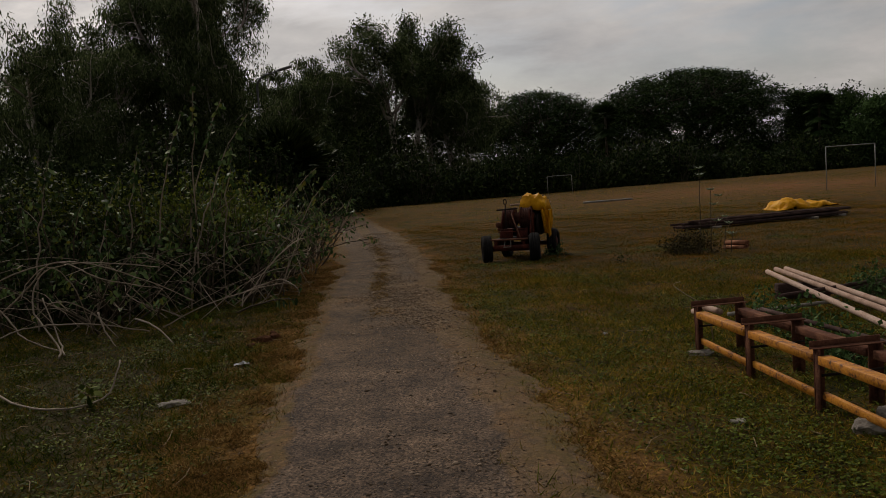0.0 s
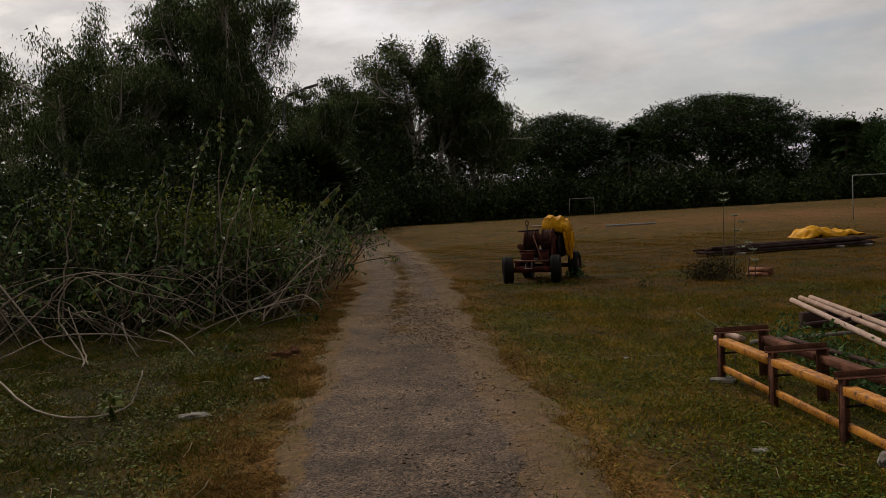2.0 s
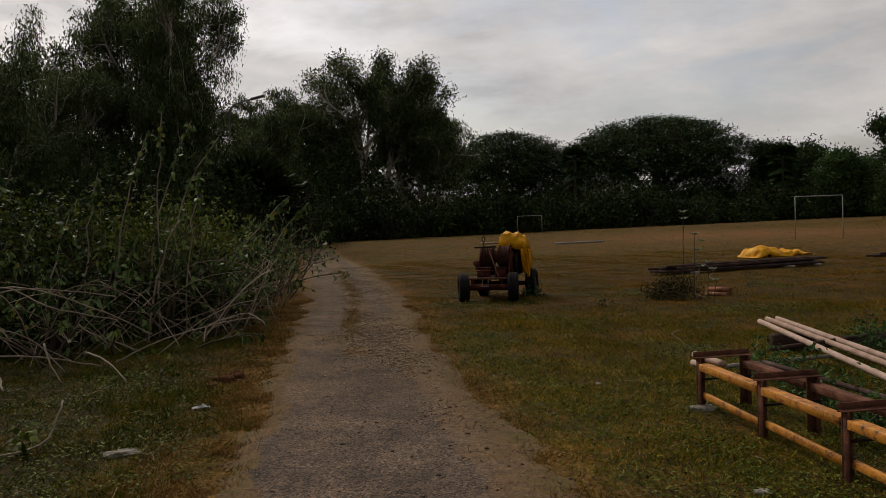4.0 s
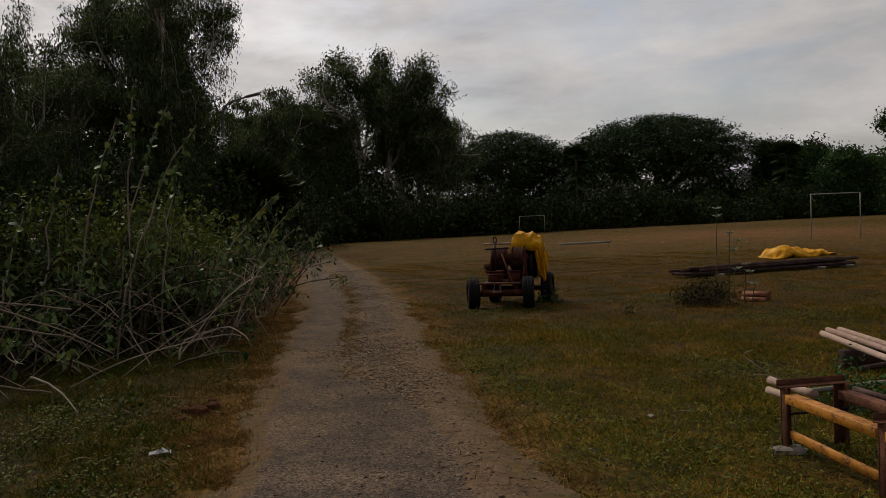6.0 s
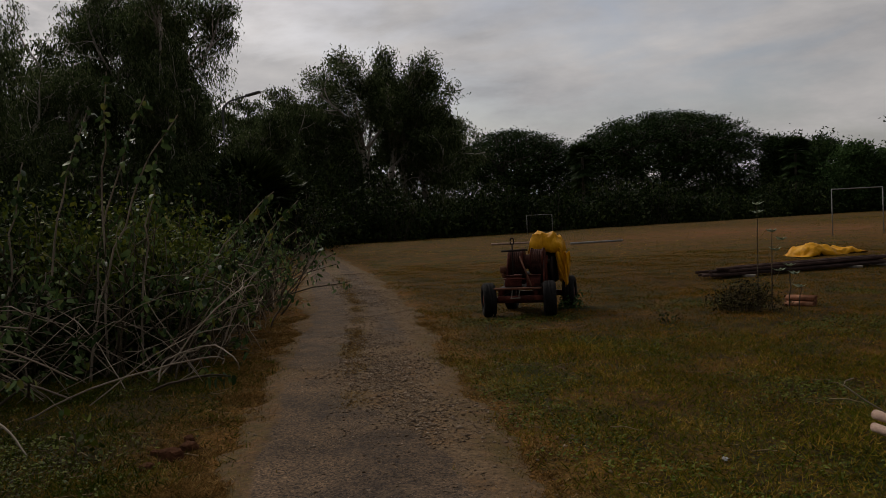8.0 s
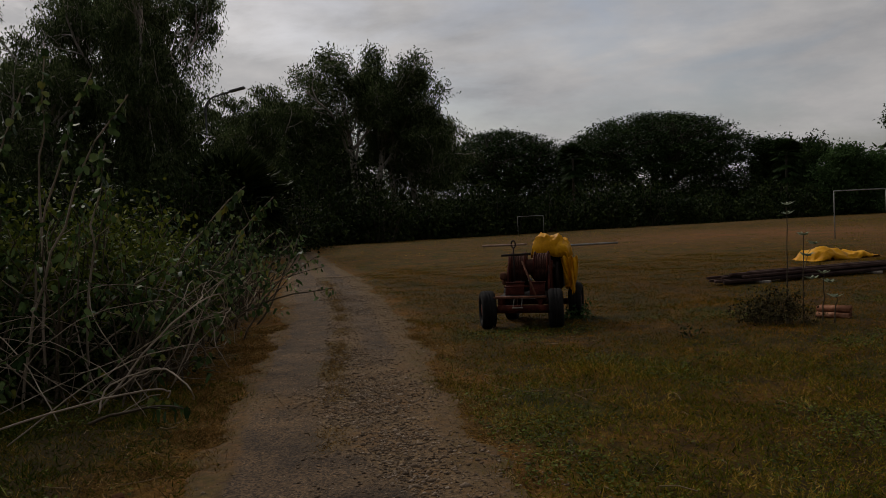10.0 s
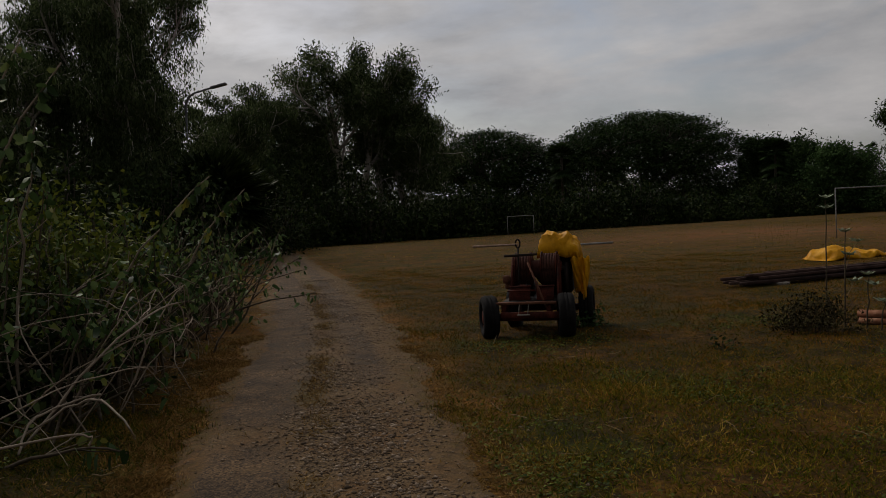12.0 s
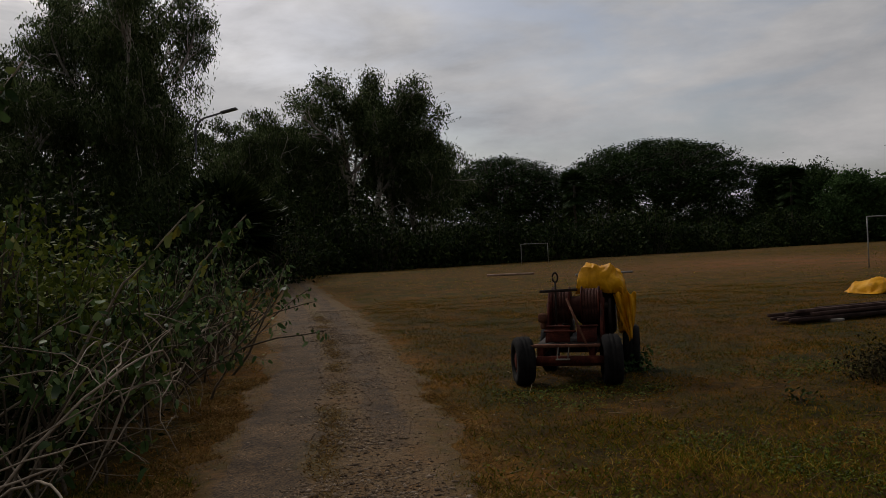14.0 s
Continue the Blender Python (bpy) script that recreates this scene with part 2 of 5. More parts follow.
def noise_ramp(T, vec, scale, detail, lo, hi, c0=(0, 0, 0), c1=(1, 1, 1), rough=0.6, distortion=0.0):
    n = T.nodes.new("ShaderNodeTexNoise")
    n.inputs["Scale"].default_value, n.inputs["Detail"].default_value, n.inputs["Roughness"].default_value = scale, detail, rough
    n.inputs["Distortion"].default_value = distortion
    T.links.new(vec, n.inputs["Vector"])
    r = T.nodes.new("ShaderNodeValToRGB")
    r.color_ramp.elements[0].position, r.color_ramp.elements[0].color = lo, (*c0, 1)
    r.color_ramp.elements[1].position, r.color_ramp.elements[1].color = hi, (*c1, 1)
    T.links.new(n.outputs["Fac"], r.inputs["Fac"])
    return r.outputs["Color"], n.outputs["Fac"]


def attribute(T, name):
    at = T.nodes.new("ShaderNodeAttribute")
    at.attribute_name = name
    return at.outputs["Fac"]


def ground_material():
    m = bpy.data.materials.new("grassy_soil")
    m.use_nodes = True
    T = m.node_tree
    bs = T.nodes["Principled BSDF"]
    bs.inputs["Roughness"].default_value = 0.95
    bs.inputs["Specular IOR Level"].default_value = 0.1
    vec = T.nodes.new("ShaderNodeTexCoord").outputs["Object"]
    base, _ = noise_ramp(T, vec, 0.8, 9, 0.36, 0.64, (0.044, 0.054, 0.004), (0.165, 0.086, 0.015), 0.7)
    fine, ff = noise_ramp(T, vec, 26, 8, 0.36, 0.66, (0.18, 0.18, 0.18), (1.8, 1.7, 1.5), 0.7)
    col = blend_node(T, "MULTIPLY", base, fine, None, 0.8)
    mott, _ = noise_ramp(T, vec, 3.6, 9, 0.40, 0.60, (0.26, 0.28, 0.25), (1.45, 1.38, 1.3), 0.72)
    col = blend_node(T, "MULTIPLY", col, mott, None, 0.8)
    redm, _ = noise_ramp(T, vec, 0.14, 7, 0.50, 0.66, (0, 0, 0), (0.45, 0.45, 0.45))
    col = blend_node(T, "MIX", col, (0.130, 0.062, 0.026), redm, 0.5)
    pink, _ = noise_ramp(T, vec, 0.6, 7, 0.3, 0.6, (0.10, 0.075, 0.03), (0.21, 0.095, 0.05))
    col = blend_node(T, "MIX", col, pink, attribute(T, "red"))
    # Darker olive-brown ground colour on the shrubs' side of the track.
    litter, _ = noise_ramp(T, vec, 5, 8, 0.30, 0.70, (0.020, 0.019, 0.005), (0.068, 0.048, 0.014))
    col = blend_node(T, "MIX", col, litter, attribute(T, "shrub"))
    dirt, _ = noise_ramp(T, vec, 16, 9, 0.34, 0.66, (0.080, 0.038, 0.010), (0.290, 0.150, 0.048))
    dirt = blend_node(T, "MULTIPLY", dirt, fine, None, 0.55)
    pat, _ = noise_ramp(T, vec, 2.6, 9, 0.34, 0.56, (0.30, 0.30, 0.30), (1, 1, 1), 0.7)
    dm = T.nodes.new("ShaderNodeMath")
    dm.operation = "MULTIPLY"
    T.links.new(attribute(T, "dirt"), dm.inputs[0])
    T.links.new(pat, dm.inputs[1])
    col = blend_node(T, "MIX", col, dirt, dm.outputs[0])
    # Browner and dimmer further along; the dimming stands in for a lower exposure.
    col = blend_node(T, "MULTIPLY", col, (0.80, 0.68, 0.38), attribute(T, "far_dim"))
    col = blend_node(T, "MULTIPLY", col, (0.68, 0.68, 0.64), attribute(T, "turf"))
    T.links.new(col, bs.inputs["Base Color"])
    b = T.nodes.new("ShaderNodeBump")
    b.inputs["Strength"].default_value, b.inputs["Distance"].default_value = 0.7, 0.04
    T.links.new(ff, b.inputs["Height"])
    T.links.new(b.outputs["Normal"], bs.inputs["Normal"])
    return m


def road_material():
    m = bpy.data.materials.new("worn_gravel_track")
    m.use_nodes = True
    T = m.node_tree
    bs = T.nodes["Principled BSDF"]
    bs.inputs["Roughness"].default_value = 0.9
    bs.inputs["Specular IOR Level"].default_value = 0.2
    vec = T.nodes.new("ShaderNodeTexCoord").outputs["Object"]
    chips = T.nodes.new("ShaderNodeTexVoronoi")
    chips.inputs["Scale"].default_value = 75
    T.links.new(vec, chips.inputs["Vector"])
    grey = T.nodes.new("ShaderNodeRGBToBW")
    T.links.new(chips.outputs["Color"], grey.inputs["Color"])
    chip = T.nodes.new("ShaderNodeValToRGB")
    for el, p, c in zip(chip.color_ramp.elements, (0.15, 0.85), ((0.16, 0.16, 0.16), (2.2, 2.1, 2.0))):
        el.position, el.color = p, (*c, 1)
    T.links.new(grey.outputs[0], chip.inputs["Fac"])
    fine, ff = noise_ramp(T, vec, 48, 6, 0.36, 0.64, (0.3, 0.3, 0.3), (1.7, 1.65, 1.55), 0.75)
    tar, _ = noise_ramp(T, vec, 1.7, 9, 0.38, 0.64, (0.048, 0.034, 0.025), (0.124, 0.087, 0.060), 0.7)
    tar = blend_node(T, "MULTIPLY", tar, chip.outputs["Color"], None, 0.75)
    tar = blend_node(T, "MULTIPLY", tar, fine, None, 0.7)
    worn, _ = noise_ramp(T, vec, 20, 6, 0.3, 0.7, (0.12, 0.083, 0.050), (0.24, 0.165, 0.100))
    patch, _ = noise_ramp(T, vec, 1.1, 6, 0.62, 0.70, (0, 0, 0), (0.7, 0.7, 0.7))
    tar = blend_node(T, "MIX", tar, worn, patch)
    earth, _ = noise_ramp(T, vec, 14, 9, 0.34, 0.66, (0.052, 0.030, 0.013), (0.205, 0.118, 0.052), 0.7)
    earth = blend_node(T, "MULTIPLY", earth, fine, None, 0.75)
    grit, _ = noise_ramp(T, vec, 34, 6, 0.36, 0.68, (0.028, 0.019, 0.011), (0.30, 0.205, 0.125), 0.75)
    where, _ = noise_ramp(T, vec, 2.2, 8, 0.34, 0.56)
    gm = T.nodes.new("ShaderNodeMath")
    gm.operation = "MULTIPLY"
    T.links.new(where, gm.inputs[0])
    T.links.new(attribute(T, "gravel"), gm.inputs[1])
    col = blend_node(T, "MIX", earth, grit, gm.outputs[0])
    tufts, _ = noise_ramp(T, vec, 6.0, 9, 0.44, 0.55, (0, 0, 0), (0.9, 0.9, 0.9), 0.72)
    weed, _ = noise_ramp(T, vec, 22, 7, 0.35, 0.65, (0.040, 0.032, 0.006), (0.150, 0.100, 0.026), 0.7)
    rim = T.nodes.new("ShaderNodeMath")
    rim.operation = "MULTIPLY"
    T.links.new(tufts, rim.inputs[0])
    T.links.new(attribute(T, "rim"), rim.inputs[1])
    col = blend_node(T, "MIX", col, weed, rim.outputs[0])
    ragged, _ = noise_ramp(T, vec, 5.5, 9, 0.30, 0.70, (-0.45, -0.45, -0.45), (0.45, 0.45, 0.45), 0.7)
    edge = T.nodes.new("ShaderNodeMath")
    edge.operation = "ADD"
    T.links.new(attribute(T, "tar"), edge.inputs[0])
    T.links.new(ragged, edge.inputs[1])
    sharp = T.nodes.new("ShaderNodeMapRange")
    sharp.inputs["From Min"].default_value, sharp.inputs["From Max"].default_value = 0.36, 0.62
    T.links.new(edge.outputs[0], sharp.inputs["Value"])
    col = blend_node(T, "MIX", col, tar, sharp.outputs[0])
    turf, _ = noise_ramp(T, vec, 9, 9, 0.35, 0.65, (0.035, 0.035, 0.008), (0.115, 0.095, 0.026), 0.7)
    col = blend_node(T, "MIX", col, turf, attribute(T, "turf"))
    # The same exposure drop put into the track's colour further along.
    col = blend_node(T, "MULTIPLY", col, (0.86, 0.78, 0.58), attribute(T, "far_dim"))
    T.links.new(col, bs.inputs["Base Color"])
    b = T.nodes.new("ShaderNodeBump")
    b.inputs["Strength"].default_value, b.inputs["Distance"].default_value = 0.8, 0.015
    T.links.new(ff, b.inputs["Height"])
    T.links.new(b.outputs["Normal"], bs.inputs["Normal"])
    return m


M_GROUND, M_ROAD = ground_material(), road_material()


# ---- mesh helpers ----
def mesh_of(name, verts, faces, mat, smooth=False):
    """A mesh from arrays; faces: an (n, k) array, or a list of such arrays."""
    me = bpy.data.meshes.new(name)
    verts = np.asarray(verts, dtype=np.float32)
    groups = [np.asarray(f, dtype=np.int32) for f in (faces if isinstance(faces, list) else [faces]) if len(f)]
    loops = np.concatenate([f.ravel() for f in groups])
    sizes = np.concatenate([np.full(len(f), f.shape[1], dtype=np.int32) for f in groups])
    starts = np.concatenate([[0], np.cumsum(sizes)[:-1]]).astype(np.int32)
    me.vertices.add(len(verts))
    me.vertices.foreach_set("co", verts.ravel())
    me.loops.add(len(loops))
    me.loops.foreach_set("vertex_index", loops)
    me.polygons.add(len(sizes))
    me.polygons.foreach_set("loop_start", starts)
    me.polygons.foreach_set("loop_total", sizes)
    if smooth:
        me.polygons.foreach_set("use_smooth", np.ones(len(sizes), dtype=bool))
    me.update(calc_edges=True)
    me.validate()
    me.materials.append(mat)
    return me


def give(me, name, values):
    at = me.attributes.new(name, "FLOAT", "POINT")
    at.data.foreach_set("value", np.asarray(values, dtype=np.float32))


def thing(name, m, label, category, group="", kind=""):
    ob = new(name)
    ob.empty_display_size = 0.2
    ob.matrix_world = m
    return tagged(ob, label, category, group, kind)


class Geo:
    """Gathers tubes and boxes into one mesh."""

    def __init__(self):
        self.v, self.q, self.t, self.n = [], [], [], 0

    def add(self, verts, quads=(), tris=()):
        verts = np.asarray(verts, dtype=float)
        if len(quads):
            self.q.append(np.asarray(quads, dtype=int) + self.n)
        if len(tris):
            self.t.append(np.asarray(tris, dtype=int) + self.n)
        self.v.append(verts)
        self.n += len(verts)
        return self

    def tube(self, pts, radii, k=6, cap=True):
        pts = np.asarray(pts, dtype=float)
        m = len(pts)
        radii = np.broadcast_to(np.asarray(radii, dtype=float), (m,))
        tan = np.gradient(pts, axis=0)
        tan /= np.linalg.norm(tan, axis=1, keepdims=True) + 1e-9
        ref = np.array([0.0, 0, 1]) if abs(tan[:, 2]).mean() < 0.8 else np.array([1.0, 0, 0])
        s = np.cross(tan, ref)
        s /= np.linalg.norm(s, axis=1, keepdims=True) + 1e-9
        u = np.cross(s, tan)
        an = np.arange(k) / k * 2 * np.pi
        ring = pts[:, None] + radii[:, None, None] * (np.cos(an)[None, :, None] * s[:, None] + np.sin(an)[None, :, None] * u[:, None])
        i, j = np.meshgrid(np.arange(m - 1), np.arange(k), indexing="ij")
        j2 = (j + 1) % k
        q = np.stack([i * k + j, (i + 1) * k + j, (i + 1) * k + j2, i * k + j2], -1).reshape(-1, 4)
        v, tr = ring.reshape(-1, 3), []
        if cap:
            v = np.concatenate([v, pts[:1], pts[-1:]])
            a0 = np.arange(k)
            tr = np.concatenate([np.stack([a0, (a0 + 1) % k, np.full(k, m * k)], -1),
                                 np.stack([(m - 1) * k + (a0 + 1) % k, (m - 1) * k + a0, np.full(k, m * k + 1)], -1)])
        return self.add(v, q, tr)

    def box(self, size, at=(0, 0, 0), m=None, bevel=0.006):
        """A box with chamfered edges."""
        bm = bmesh.new()
        bmesh.ops.create_cube(bm, size=1.0)
        for v in bm.verts:
            v.co = Vector([c * s for c, s in zip(v.co, size)])
        if bevel:
            bmesh.ops.bevel(bm, geom=bm.edges[:], offset=min(bevel, min(size) * 0.3), segments=1, affect="EDGES")
        mm = Matrix.Translation(at) @ (m or Matrix())
        bm.transform(mm)
        bm.verts.index_update()
        v = [tuple(x.co) for x in bm.verts]
        q = [[x.index for x in f.verts] for f in bm.faces if len(f.verts) == 4]
        t = [[x.index for x in f.verts] for f in bm.faces if len(f.verts) == 3]
        bm.free()
        return self.add(v, q, t)

    def mesh(self, name, mat, smooth=False):
        return mesh_of(name, np.concatenate(self.v), [np.concatenate(x) for x in (self.q, self.t) if x], mat, smooth)


def part(name, geo, mat, parent=None, label="", smooth=False, at=None):
    """One mesh object, under a thing or under a part."""
    me = geo if isinstance(geo, bpy.types.Mesh) else geo.mesh(name, mat, smooth)
    ob = new(name, me)
    if parent is not None:
        ob.parent = parent
    if at is not None:
        ob.matrix_basis = at
    return tagged(ob, label) if label else ob


def unit(v):
    return v / (np.linalg.norm(v, axis=-1, keepdims=True) + 1e-9)


def leaves(c, d, n, length, width, droop=0.15, plain=False, oval=False):
    """Pointed leaves: bases c, directions d, normals n; folded four-cornered blades, or plain three-cornered ones for far crowns."""
    d = unit(d)
    s = unit(np.cross(d, n))
    n = np.cross(s, d)
    L, W = np.asarray(length).reshape(-1, 1), np.asarray(width).reshape(-1, 1)
    if plain:
        v = np.stack([c - s * W / 2, c + s * W / 2, c + d * L - n * L * droop], 1).reshape(-1, 3)
        return v, np.arange(len(c) * 3).reshape(-1, 3)
    if oval:
        out = [c]
        for s_, k, w in ((1, 0.18, 0.7), (1, 0.40, 1.0), (1, 0.72, 0.5), (0, 1.0, 0), (-1, 0.72, 0.5), (-1, 0.40, 1.0), (-1, 0.18, 0.7)):
            out.append(c + d * L * k + s * W * (0.5 * s_ * w) + n * (abs(s_) * w * W * droop - L * droop * 2.2 * k * k))
        return np.stack(out, 1).reshape(-1, 3), np.concatenate([np.array([(0, 1, 7, 7), (1, 2, 6, 7), (2, 3, 5, 6), (3, 4, 5, 5)])[None] + 8 * np.arange(len(c))[:, None, None]]).reshape(-1, 4)
    mid = c + d * L * 0.42
    v = np.stack([c, mid + s * W / 2 - n * W * droop, c + d * L - n * L * droop, mid - s * W / 2 - n * W * droop], 1).reshape(-1, 3)
    f = np.arange(len(c) * 4).reshape(-1, 4)
    return v, f


# ---- the lie of the land ----
def road_x(y):
    return -0.05 - 0.185 * y - 0.0088 * np.maximum(0, np.asarray(y, dtype=float) - 12) ** 1.5


def road_c(y):
    """The track's middle, which swings a little off the shrubs' line."""
    return road_x(y) + 0.22 * smooth(10.0, 19.0, y)


def smooth(a, b, x):
    t = np.clip((np.asarray(x, dtype=float) - a) / (b - a), 0, 1)
    return t * t * (3 - 2 * t)


def wob(x, y, s=1.0):
    return (np.sin(x * 1.7 * s + 0.9 * y * s) + np.sin(y * 2.3 * s - 0.6 * x * s + 1.1) + np.sin(3.9 * x * s + 2.7 * y * s + 2.0) * 0.6 + np.sin(6.3 * y * s - 5.1 * x * s + 0.5) * 0.4) / 3


def road_half(y):
    return 0.95 + 0.10 * wob(y * 0.9, y * 0.35 + 3) + 0.05 * wob(y * 3.1, 1.3)


def ground_z(x, y):
    x, y = np.asarray(x, dtype=float), np.asarray(y, dtype=float)
    d = np.abs(x - road_x(y))
    z = 0.022 * wob(x, y, 0.55) + 0.012 * wob(x, y, 2.3)
    z = z * smooth(0.6, 2.0, d) - 0.15 * smooth(0.0, 1.5, x) * (1 - smooth(9.5, 14.5, y)) * (1 - smooth(6, 9, x)) - 0.35 * smooth(60, 110, y) * smooth(0, 30, x)
    return z


def gz(x, y):
    return float(ground_z(x, y))


def build_ground():
    def axis(lo, hi, step, far):
        mid = np.arange(lo, hi + step / 2, step)
        out = [0.0]
        s = step
        while out[-1] < far:
            s *= 1.16
            out.append(out[-1] + s)
        out = np.array(out[1:])
        return np.concatenate([lo - out[::-1], mid, hi + out])
    xs, ys = axis(-7, 7, 0.1, 2500), axis(-1.5, 20, 0.1, 2500)
    X, Y = np.meshgrid(xs, ys, indexing="ij")
    Z = ground_z(X, Y)
    n, m = X.shape
    i, j = np.meshgrid(np.arange(n - 1), np.arange(m - 1), indexing="ij")
    f = np.stack([i * m + j, (i + 1) * m + j, (i + 1) * m + j + 1, i * m + j + 1], -1).reshape(-1, 4)
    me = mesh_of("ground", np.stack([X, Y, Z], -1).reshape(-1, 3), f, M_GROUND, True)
    d = np.abs(X - road_c(Y))
    side = np.where(X < road_c(Y), 1.40, 1.40)
    dirt = (1 - smooth(0.85, side, d + 0.22 * wob(X, Y, 1.3))) * (1 - 0.35 * smooth(8, 11, Y))
    bare = np.exp(-(((X - 0.32) / 0.32) ** 2 + ((Y - 4.4) / 0.7) ** 2))
    give(me, "dirt", np.clip(np.maximum(dirt, bare), 0, 1).ravel())
    # Covers the whole side left of the track, fading out past 30 m.
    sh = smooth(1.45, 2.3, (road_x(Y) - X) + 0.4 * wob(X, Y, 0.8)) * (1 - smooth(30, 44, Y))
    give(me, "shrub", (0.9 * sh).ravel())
    # Dimming mask that rises with y and eases off slightly past 24 m.
    give(me, "far_dim", (smooth(5.5, 12.0, Y + 1.2 * wob(X, Y, 0.6)) * (1 - 0.15 * smooth(24, 40, Y))).ravel())
    give(me, "turf", (smooth(1.1, 1.7, d + 0.2 * wob(X, Y, 1.7)) * (1 - smooth(20, 30, Y + 2 * wob(X, Y, 0.4)))).ravel())
    give(me, "red", np.exp(-(((X - 15) / 10) ** 2 + ((Y - 46) / 9) ** 2)).ravel())
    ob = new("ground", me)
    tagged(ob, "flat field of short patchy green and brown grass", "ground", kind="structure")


def road_edge(X, Y, U):
    return np.abs(U) + 0.14 * wob(X, Y, 1.1) + 0.10 * wob(X, Y, 3.3) + 0.06 * wob(X, Y, 8.0)


def road_z(X, Y, U):
    edge = road_edge(X, Y, U)
    return ground_z(X, Y) + 0.030 * (1 - smooth(0.70, 1.15, edge)) - 0.020 * smooth(0.95, 1.25, edge) + 0.007 * wob(X, Y, 1.2) + 0.004 * wob(X, Y, 7.0) - 0.014 * np.exp(-((np.abs(U) - 0.5) / 0.2) ** 2)


def track_masks(X, Y, um):
    """Shares of tar, gravel and turf across the track; um: metres from its middle."""
    w = um + 0.09 * wob(X, Y, 1.3) + 0.05 * wob(X, Y, 4.1)
    r0 = 0.46 - 0.66 * smooth(8.0, 10.2, Y)
    tar = smooth(-0.84, -0.62, w) * (1 - smooth(r0 - 0.14, r0 + 0.14, w))
    tar = tar * (1 - 0.95 * np.exp(-((Y - 11.0 - 0.3 * wob(X, Y, 1.9)) / 0.55) ** 2))
    right = 0.75 * np.exp(-((w - 0.40) / 0.17) ** 2) * smooth(12.0, 13.5, Y)
    turf = np.exp(-((w + 0.08 - 0.12 * smooth(12, 18, Y)) / 0.13) ** 2) * smooth(8.8, 10.5, Y) * smooth(-0.4, 0.3, wob(X, Y, 1.9))
    gravel = smooth(-0.75, -0.2, w) * (1 - 0.6 * smooth(0.55, 0.95, w)) * (0.55 + 0.45 * smooth(6.5, 8.5, Y))
    gravel = np.maximum(gravel, 0.9 * np.exp(-((Y - 11.0) / 0.8) ** 2) * (np.abs(w) < 0.8))
    return np.maximum(tar, right), gravel, 0.7 * turf


def build_road():
    us = np.linspace(-1.25, 1.25, 61)
    ys = np.concatenate([np.arange(-12, 26, 0.08), np.arange(26, 150, 0.6)])
    U, Y = np.meshgrid(us, ys, indexing="ij")
    um = U * road_half(Y)
    X = road_c(Y) + um
    Z = road_z(X, Y, U)
    n, m = X.shape
    i, j = np.meshgrid(np.arange(n - 1), np.arange(m - 1), indexing="ij")
    f = np.stack([i * m + j, (i + 1) * m + j, (i + 1) * m + j + 1, i * m + j + 1], -1).reshape(-1, 4)
    me = mesh_of("road", np.stack([X, Y, Z], -1).reshape(-1, 3), f, M_ROAD, True)
    tar, gravel, turf = track_masks(X, Y, um)
    give(me, "tar", tar.ravel())
    give(me, "gravel", gravel.ravel())
    give(me, "turf", turf.ravel())
    give(me, "rim", smooth(0.55, 0.95, np.abs(um) + 0.15 * wob(X, Y, 2.3)).ravel())
    give(me, "far_dim", smooth(5.0, 10.0, Y + 0.8 * wob(X, Y, 0.7)).ravel())
    ob = new("road", me)
    tagged(ob, "narrow worn track of broken grey tar, gravel and earth", "road", kind="structure")


build_ground()
build_road()


# ---- trees ----
def place(bearing, dist):
    """A point on the ground so far ahead of the start, and bearing metres to the right for each kilometre ahead."""
    x, y = bearing / 1000 * dist - 0.45, dist + 1.0
    return x, y, gz(x, y) - 0.03


def bend(rng, p, d, length, k, wob_, up):
    pts = [p]
    d = d / np.linalg.norm(d)
    for _ in range(k):
        d = d + rng.normal(0, wob_, 3) + np.array([0, 0, up])
        d /= np.linalg.norm(d)
        pts.append(pts[-1] + d * length / k)
    return np.array(pts), d


def around(rng, d, angle):
    a = unit(np.cross(d, rng.normal(0, 1, 3)))
    return d * math.cos(angle) + a * math.sin(angle)


def grow(rng, spec, p, d, length, r, level, out, tips, limb=0):
    pts, d2 = bend(rng, p, d, length, 5, spec["wob"][level], spec["up"][level])
    out.append((pts, np.linspace(r, r * 0.5, len(pts)), level, limb))
    if level == spec["levels"]:
        tips.append(pts[-1])
        tips.append(pts[-3])
        return
    n = spec["kids"][level]
    for i in range(n):
        f = spec["from"][level] + (1 - spec["from"][level]) * (i + rng.random() * 0.8) / n
        f = min(f, 0.98)
        k = f * (len(pts) - 1)
        a = int(k)
        q = pts[a] + (pts[min(a + 1, len(pts) - 1)] - pts[a]) * (k - a)
        dd = unit(pts[min(a + 1, len(pts) - 1)] - pts[a])
        ang = radians(rng.uniform(*spec["angle"][level]))
        grow(rng, spec, q, around(rng, dd, ang), length * spec["len"][level] * rng.uniform(0.7, 1.2) * (1.15 - 0.4 * f), r * 0.5 * (1.1 - 0.4 * f), level + 1, out, tips, limb if level else i + 1)


EUC = {"levels": 3, "kids": [9, 5, 4], "from": [0.33, 0.25, 0.2], "angle": [(25, 60), (25, 65), (25, 80)], "len": [0.46, 0.5, 0.5],
       "wob": [0.07, 0.16, 0.2, 0.25], "up": [0.02, 0.06, 0.02, -0.05]}


